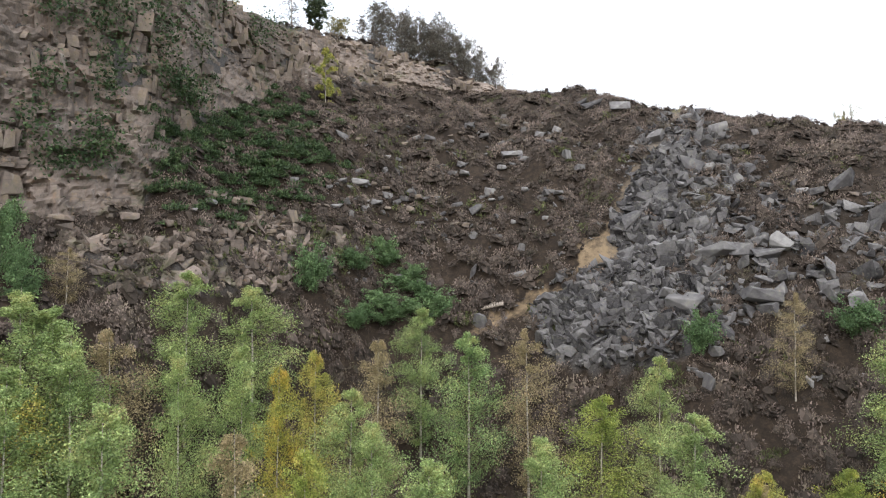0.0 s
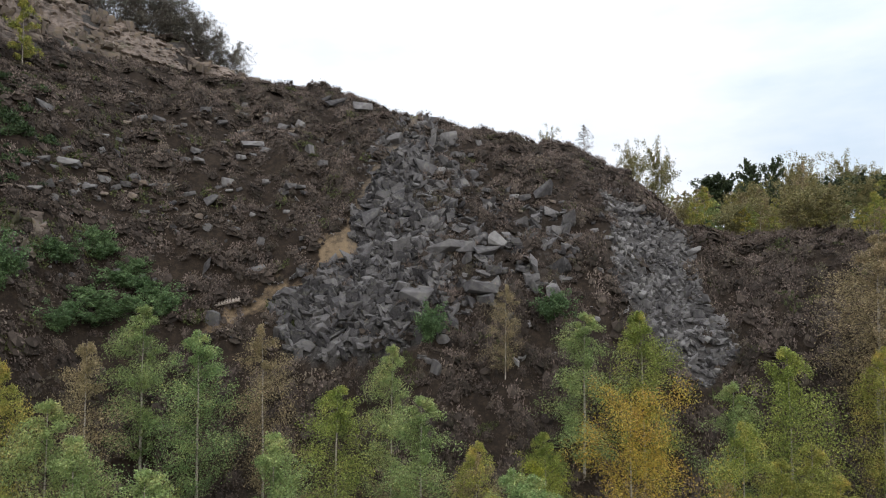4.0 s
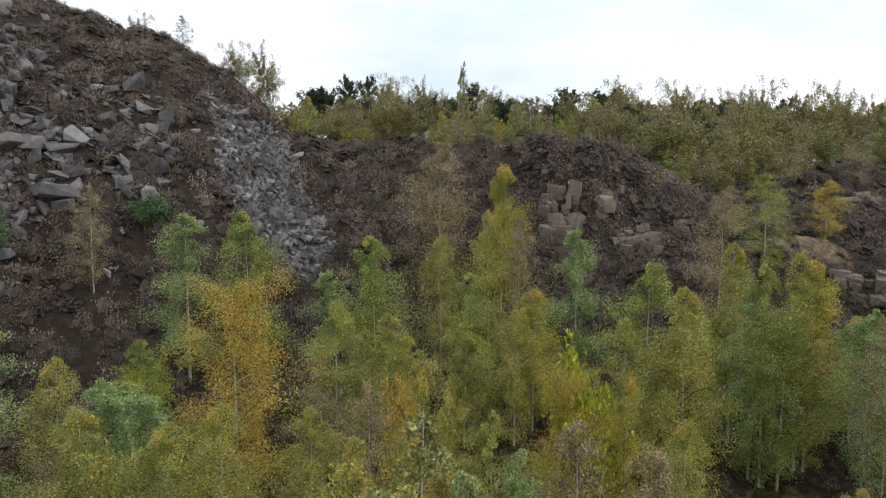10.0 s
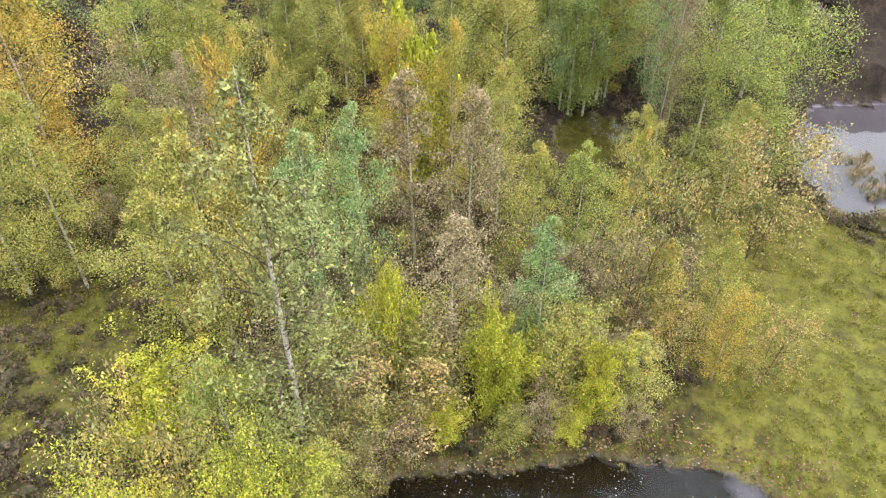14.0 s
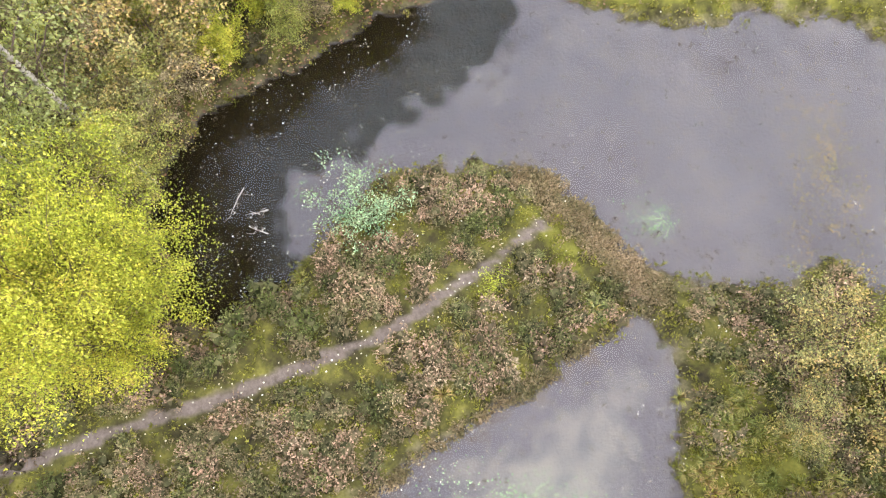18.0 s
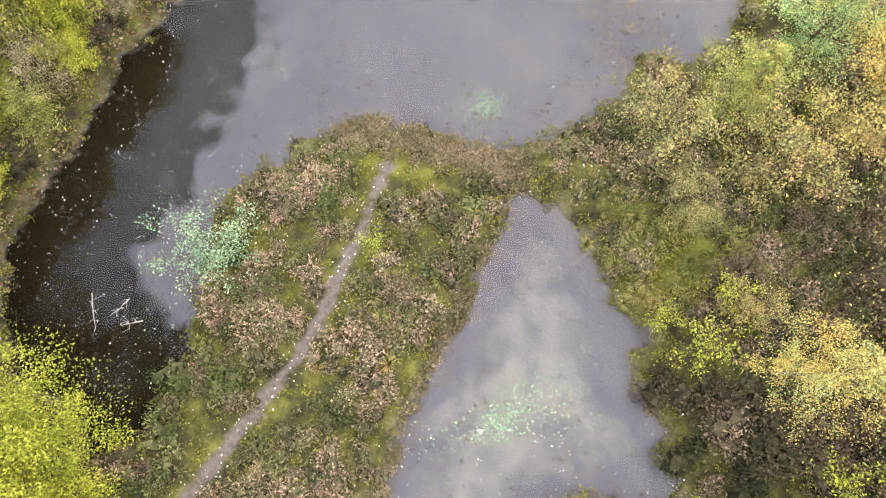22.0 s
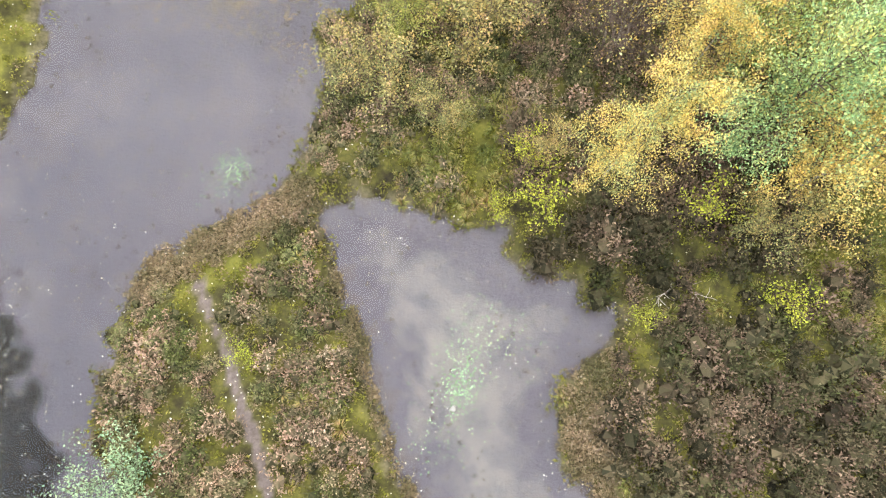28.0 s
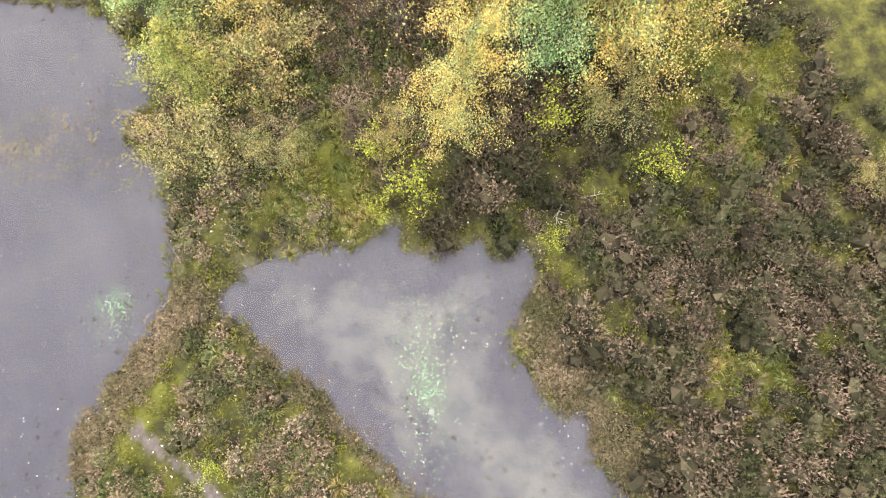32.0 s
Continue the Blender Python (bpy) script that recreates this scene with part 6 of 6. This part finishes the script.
# brown litter under the trees and along the wooded bank
x, y = rng.uniform(3, 26, 46000), rng.uniform(-9, 22, 46000)
d = shore(x, y)
keep = (d < -0.02) & ((y > -0.62 * (x - 4) + 3.4) | ((x > 11) & (d > -1.8 + 0.8 * wave(x, y, 2, 205)))) & (rng.uniform(0, 1, len(x)) < 0.25 + 0.75 * smooth01(d, -3.0, -0.4))
flakes("brown_litter", x[keep], y[keep], land(x[keep], y[keep]) + 0.03, 0.085, BROWN_LITTER, "reddish brown leaf litter along the wooded bank", "leaves", 105, 0.9)

# a drift of brown leaves on the open water
q = rng.uniform(0, 1, 2600)
x = np.interp(q, [0, 0.35, 1], [2.4, 4.0, 6.6]) + rng.normal(0, 0.9, 2600)
y = np.interp(q, [0, 0.35, 1], [-11.8, -13.4, -13.7]) + rng.normal(0, 0.6, 2600)
keep = (shore(x, y) > 0.05) & (rng.uniform(0, 1, 2600) < 0.3 + 0.5 * (wave(x, y, 1.2, 107) > 0.2))
flakes("leaf_drift", x[keep], y[keep], np.full(keep.sum(), 0.015), 0.05, DEAD_GRASS, "thin drift of brown leaves floating on the pond", "leaves", 106, 0.1)

# floating and drowned weed
WEED = [tuft(680 + k, 22, 0.14, 0.15, 0.04, 2) for k in range(3)]
x, y = rng.uniform(-6, 13, 4200), rng.uniform(-19, 5, 4200)
d = shore(x, y)
keep = (d > 0.1) & (rng.uniform(0, 1, len(x)) < 0.25 + 0.5 * smooth01(wave(x, y, 6, 52), 0.2, 0.8) + 0.5 * (d < 0.5))
sow("water_weed", WEED, x[keep], y[keep], rng.uniform(0.2, 0.6, keep.sum()), DROWNED, "sparse brown weed in the shallow water", "water weed", 103, -0.34, False)
px_, py_ = [], []
for cx, cy, cr, count in [(4.45, -8.1, 0.42, 160), (4.7, -7.8, 0.8, 60), (-1.75, -2.2, 0.45, 230), (-1.9, -3.0, 0.6, 160), (-2.3, -3.9, 0.8, 80), (-1.4, -1.2, 0.9, 110), (-3.2, -3.4, 0.7, 60)]:
    px_.append(rng.normal(cx, cr * 0.6, count))
    py_.append(rng.normal(cy, cr * 0.6, count))
x, y = np.concatenate(px_), np.concatenate(py_)
flakes("pondweed", x, y, np.full(len(x), 0.014), 0.045, LEAF["sprout"], "pale green pondweed leaves floating in patches", "pondweed", 104, 0.08)


# ---- single things ----
for az, el, wide, tall, kind in [(22.0, -6.6, 3.0, 2.4, "rhodo"), (33.6, -4.4, 3.6, 2.2, "rhodo"), (46.9, 3.6, 4.0, 2.0, "rhodo"), (-8.8, 0.4, 3.4, 1.6, "rhodo"), (-6.2, 2.2, 2.8, 1.6, "rhodo"), (-4.6, -1.2, 4.2, 1.4, "rhodo"),
                                 (-6.6, -2.8, 4.0, 1.4, "rhodo"), (-2.6, -1.8, 3.8, 1.4, "rhodo"), (-4.0, -3.8, 4.2, 1.4, "rhodo"), (-5.6, 0.4, 3.0, 1.2, "rhodo"), (-3.4, -0.2, 2.8, 1.2, "rhodo"), (-5.8, -4.4, 3.4, 1.2, "rhodo"), (-8.4, -4.6, 3, 1.8, "rhodo"), (-1.2, -3.4, 3.6, 2.0, "rhodo"), (-12.8, -1.2, 3.6, 3.0, "rhodo"),
                                 (-37, 1.0, 2.6, 2.2, "rhodo"), (-36, 3.0, 2.4, 2.4, "rhodo"), (-35, -1.5, 2.6, 2.0, "rhodo"), (-35.4, 0.2, 2.2, 2.2, "rhodo")]:
    x, y, z = on_slope(az, el)[0]
    plant(kind, x, y, tall, wide)

# ivy and bramble hang over the foot of the western face
rng = np.random.RandomState(111)
spots, _ = fill([(-27, 13), (-22.5, 14), (-15.5, 17), (-12, 15), (-11, 10), (-13, 7), (-18, 6), (-24, 7), (-28, 8)], 520, 112)
spots = spots + rng.normal(0, 1.5, spots.shape)
places = on_slope(spots[:, 0], spots[:, 1])
bush = tuft(700, 60, 0.8, 0.9, 0.15)
v, f = scattered(*bush, places, rng.uniform(0, 6.28, len(places)), rng.uniform(0.5, 1.3, len(places)))
tagged(piece("ivy_bank", v, f, LEAF["ivy"]), "dark green ivy and bramble over the slope below the face", "ivy", kind="stuff")
cling = []
for k in range(26):
    az = rng.uniform(-36, -16)
    r1, r2 = float(keyed(az, TOP_R)), float(keyed(az, RIM_R))
    q = rng.uniform(0.05, 1.0)
    z = EYE + (r1 + (r2 - r1) * q) * math.tan(radians(float(np.interp(q, [0, 1], [keyed(az, TOP_EL), keyed(az, RIM_EL)]))))
    n = 260
    a = az + rng.normal(0, 0.9, n)
    zz = z + rng.normal(0, 1.0, n)
    rr = r1 + (r2 - r1) * q - rng.uniform(1.4, 2.8, n)
    cling.append(np.stack([rr * np.sin(np.radians(a)), rr * np.cos(np.radians(a)), zz], 1))
v, f = leaves(rng, np.concatenate(cling), 0.22, 4)
tagged(piece("ivy_on_face", v, f, LEAF["ivy"]), "patches of ivy clinging to the quarry face", "ivy", kind="stuff")


def dead_branch(x, y, z, turn, length, name="dead_branch", label="bleached dead branch lying in the pond shallows"):
    rng = np.random.RandomState(int(abs(x * 91 + y * 37)) % 9999)
    root = tagged(new(name), label, "branch")
    t = np.linspace(0, 1, 7)[:, None]
    main = np.array([0, 0, 0]) + t * [length, 0, 0.12] + rng.normal(0, 0.03, (7, 3)) * length * t
    piece("limb", *tube(main, 0.022 * (1 - 0.8 * t[:, 0]), 6), DEADWOOD, root, smooth=True)
    for k in range(7):
        b = main[rng.randint(0, 5)]
        c = b + np.array([rng.uniform(-0.1, 0.4), rng.uniform(-0.4, 0.4), rng.uniform(0, 0.25)]) * length
        piece("twig", *tube([b, (b + c) / 2 + rng.normal(0, 0.04, 3), c], [0.009, 0.007, 0.003], 5), DEADWOOD, root)
    root.matrix_basis = pose(x, y, z, 0, 0, turn)
    return root


dead_branch(7.9, 3.0, 0.04, 150, 1.1)
dead_branch(7.1, 2.4, 0.04, 100, 0.6)
dead_branch(6.4, 2.5, 0.03, 60, 0.5)
dead_branch(-7.4, -5.0, 0.45, 40, 1.0, label="bare bleached branch among the heather")
dead_branch(-7.5, -4.8, 0.5, 160, 0.9, label="bare bleached branch among the heather")

pond_stone = new("stone", mesh_of("stone", *STONES[2], PALE_STONE))
pond_stone.matrix_basis = pose(-1.62, -1.75, -0.05, 5, 8, 30) @ Matrix.Diagonal((0.22, 0.2, 0.42, 1))
tagged(pond_stone, "small pale stone standing in the shallow pool", "stone")


def slatted_step(az, el, long, wide, turn):
    """A wooden pallet laid on the bank as a step: boards on two bearers."""
    x, y, z = on_slope(az, el)[0]
    root = tagged(new("wooden_pallet"), "grey weathered wooden pallet laid across the sandy track", "pallet")
    box = np.array([[i, j, k] for i in (-0.5, 0.5) for j in (-0.5, 0.5) for k in (-0.5, 0.5)])
    sides = np.array([[0, 1, 3, 2], [4, 6, 7, 5], [0, 4, 5, 1], [2, 3, 7, 6], [0, 2, 6, 4], [1, 5, 7, 3]])
    for k in range(9):
        piece("slat", box * [long / 9 * 0.62, wide, 0.05] + [(k - 4) * long / 9, 0, 0.12], sides, DEADWOOD, root)
    for j in (-0.4, 0.0, 0.4):
        piece("bearer", box * [long, 0.09, 0.10] + [0, j * wide, 0.045], sides, DEADWOOD, root)
    root.matrix_basis = pose(x, y, z + 0.25, 20, -12, turn)
    return root


slatted_step(4.0, -3.2, 2.2, 1.2, -10)
boulder(2.6, -4.4, 2.2, 2.0, label="pale sandstone block below the wooden pallet", group="rocks in the heather")

# the first of each kind that found no place is taken away
for key, (root, h, w, used) in KINDS.items():
    if not used:
        for ob in (*root.children_recursive, root):
            bpy.data.objects.remove(ob)
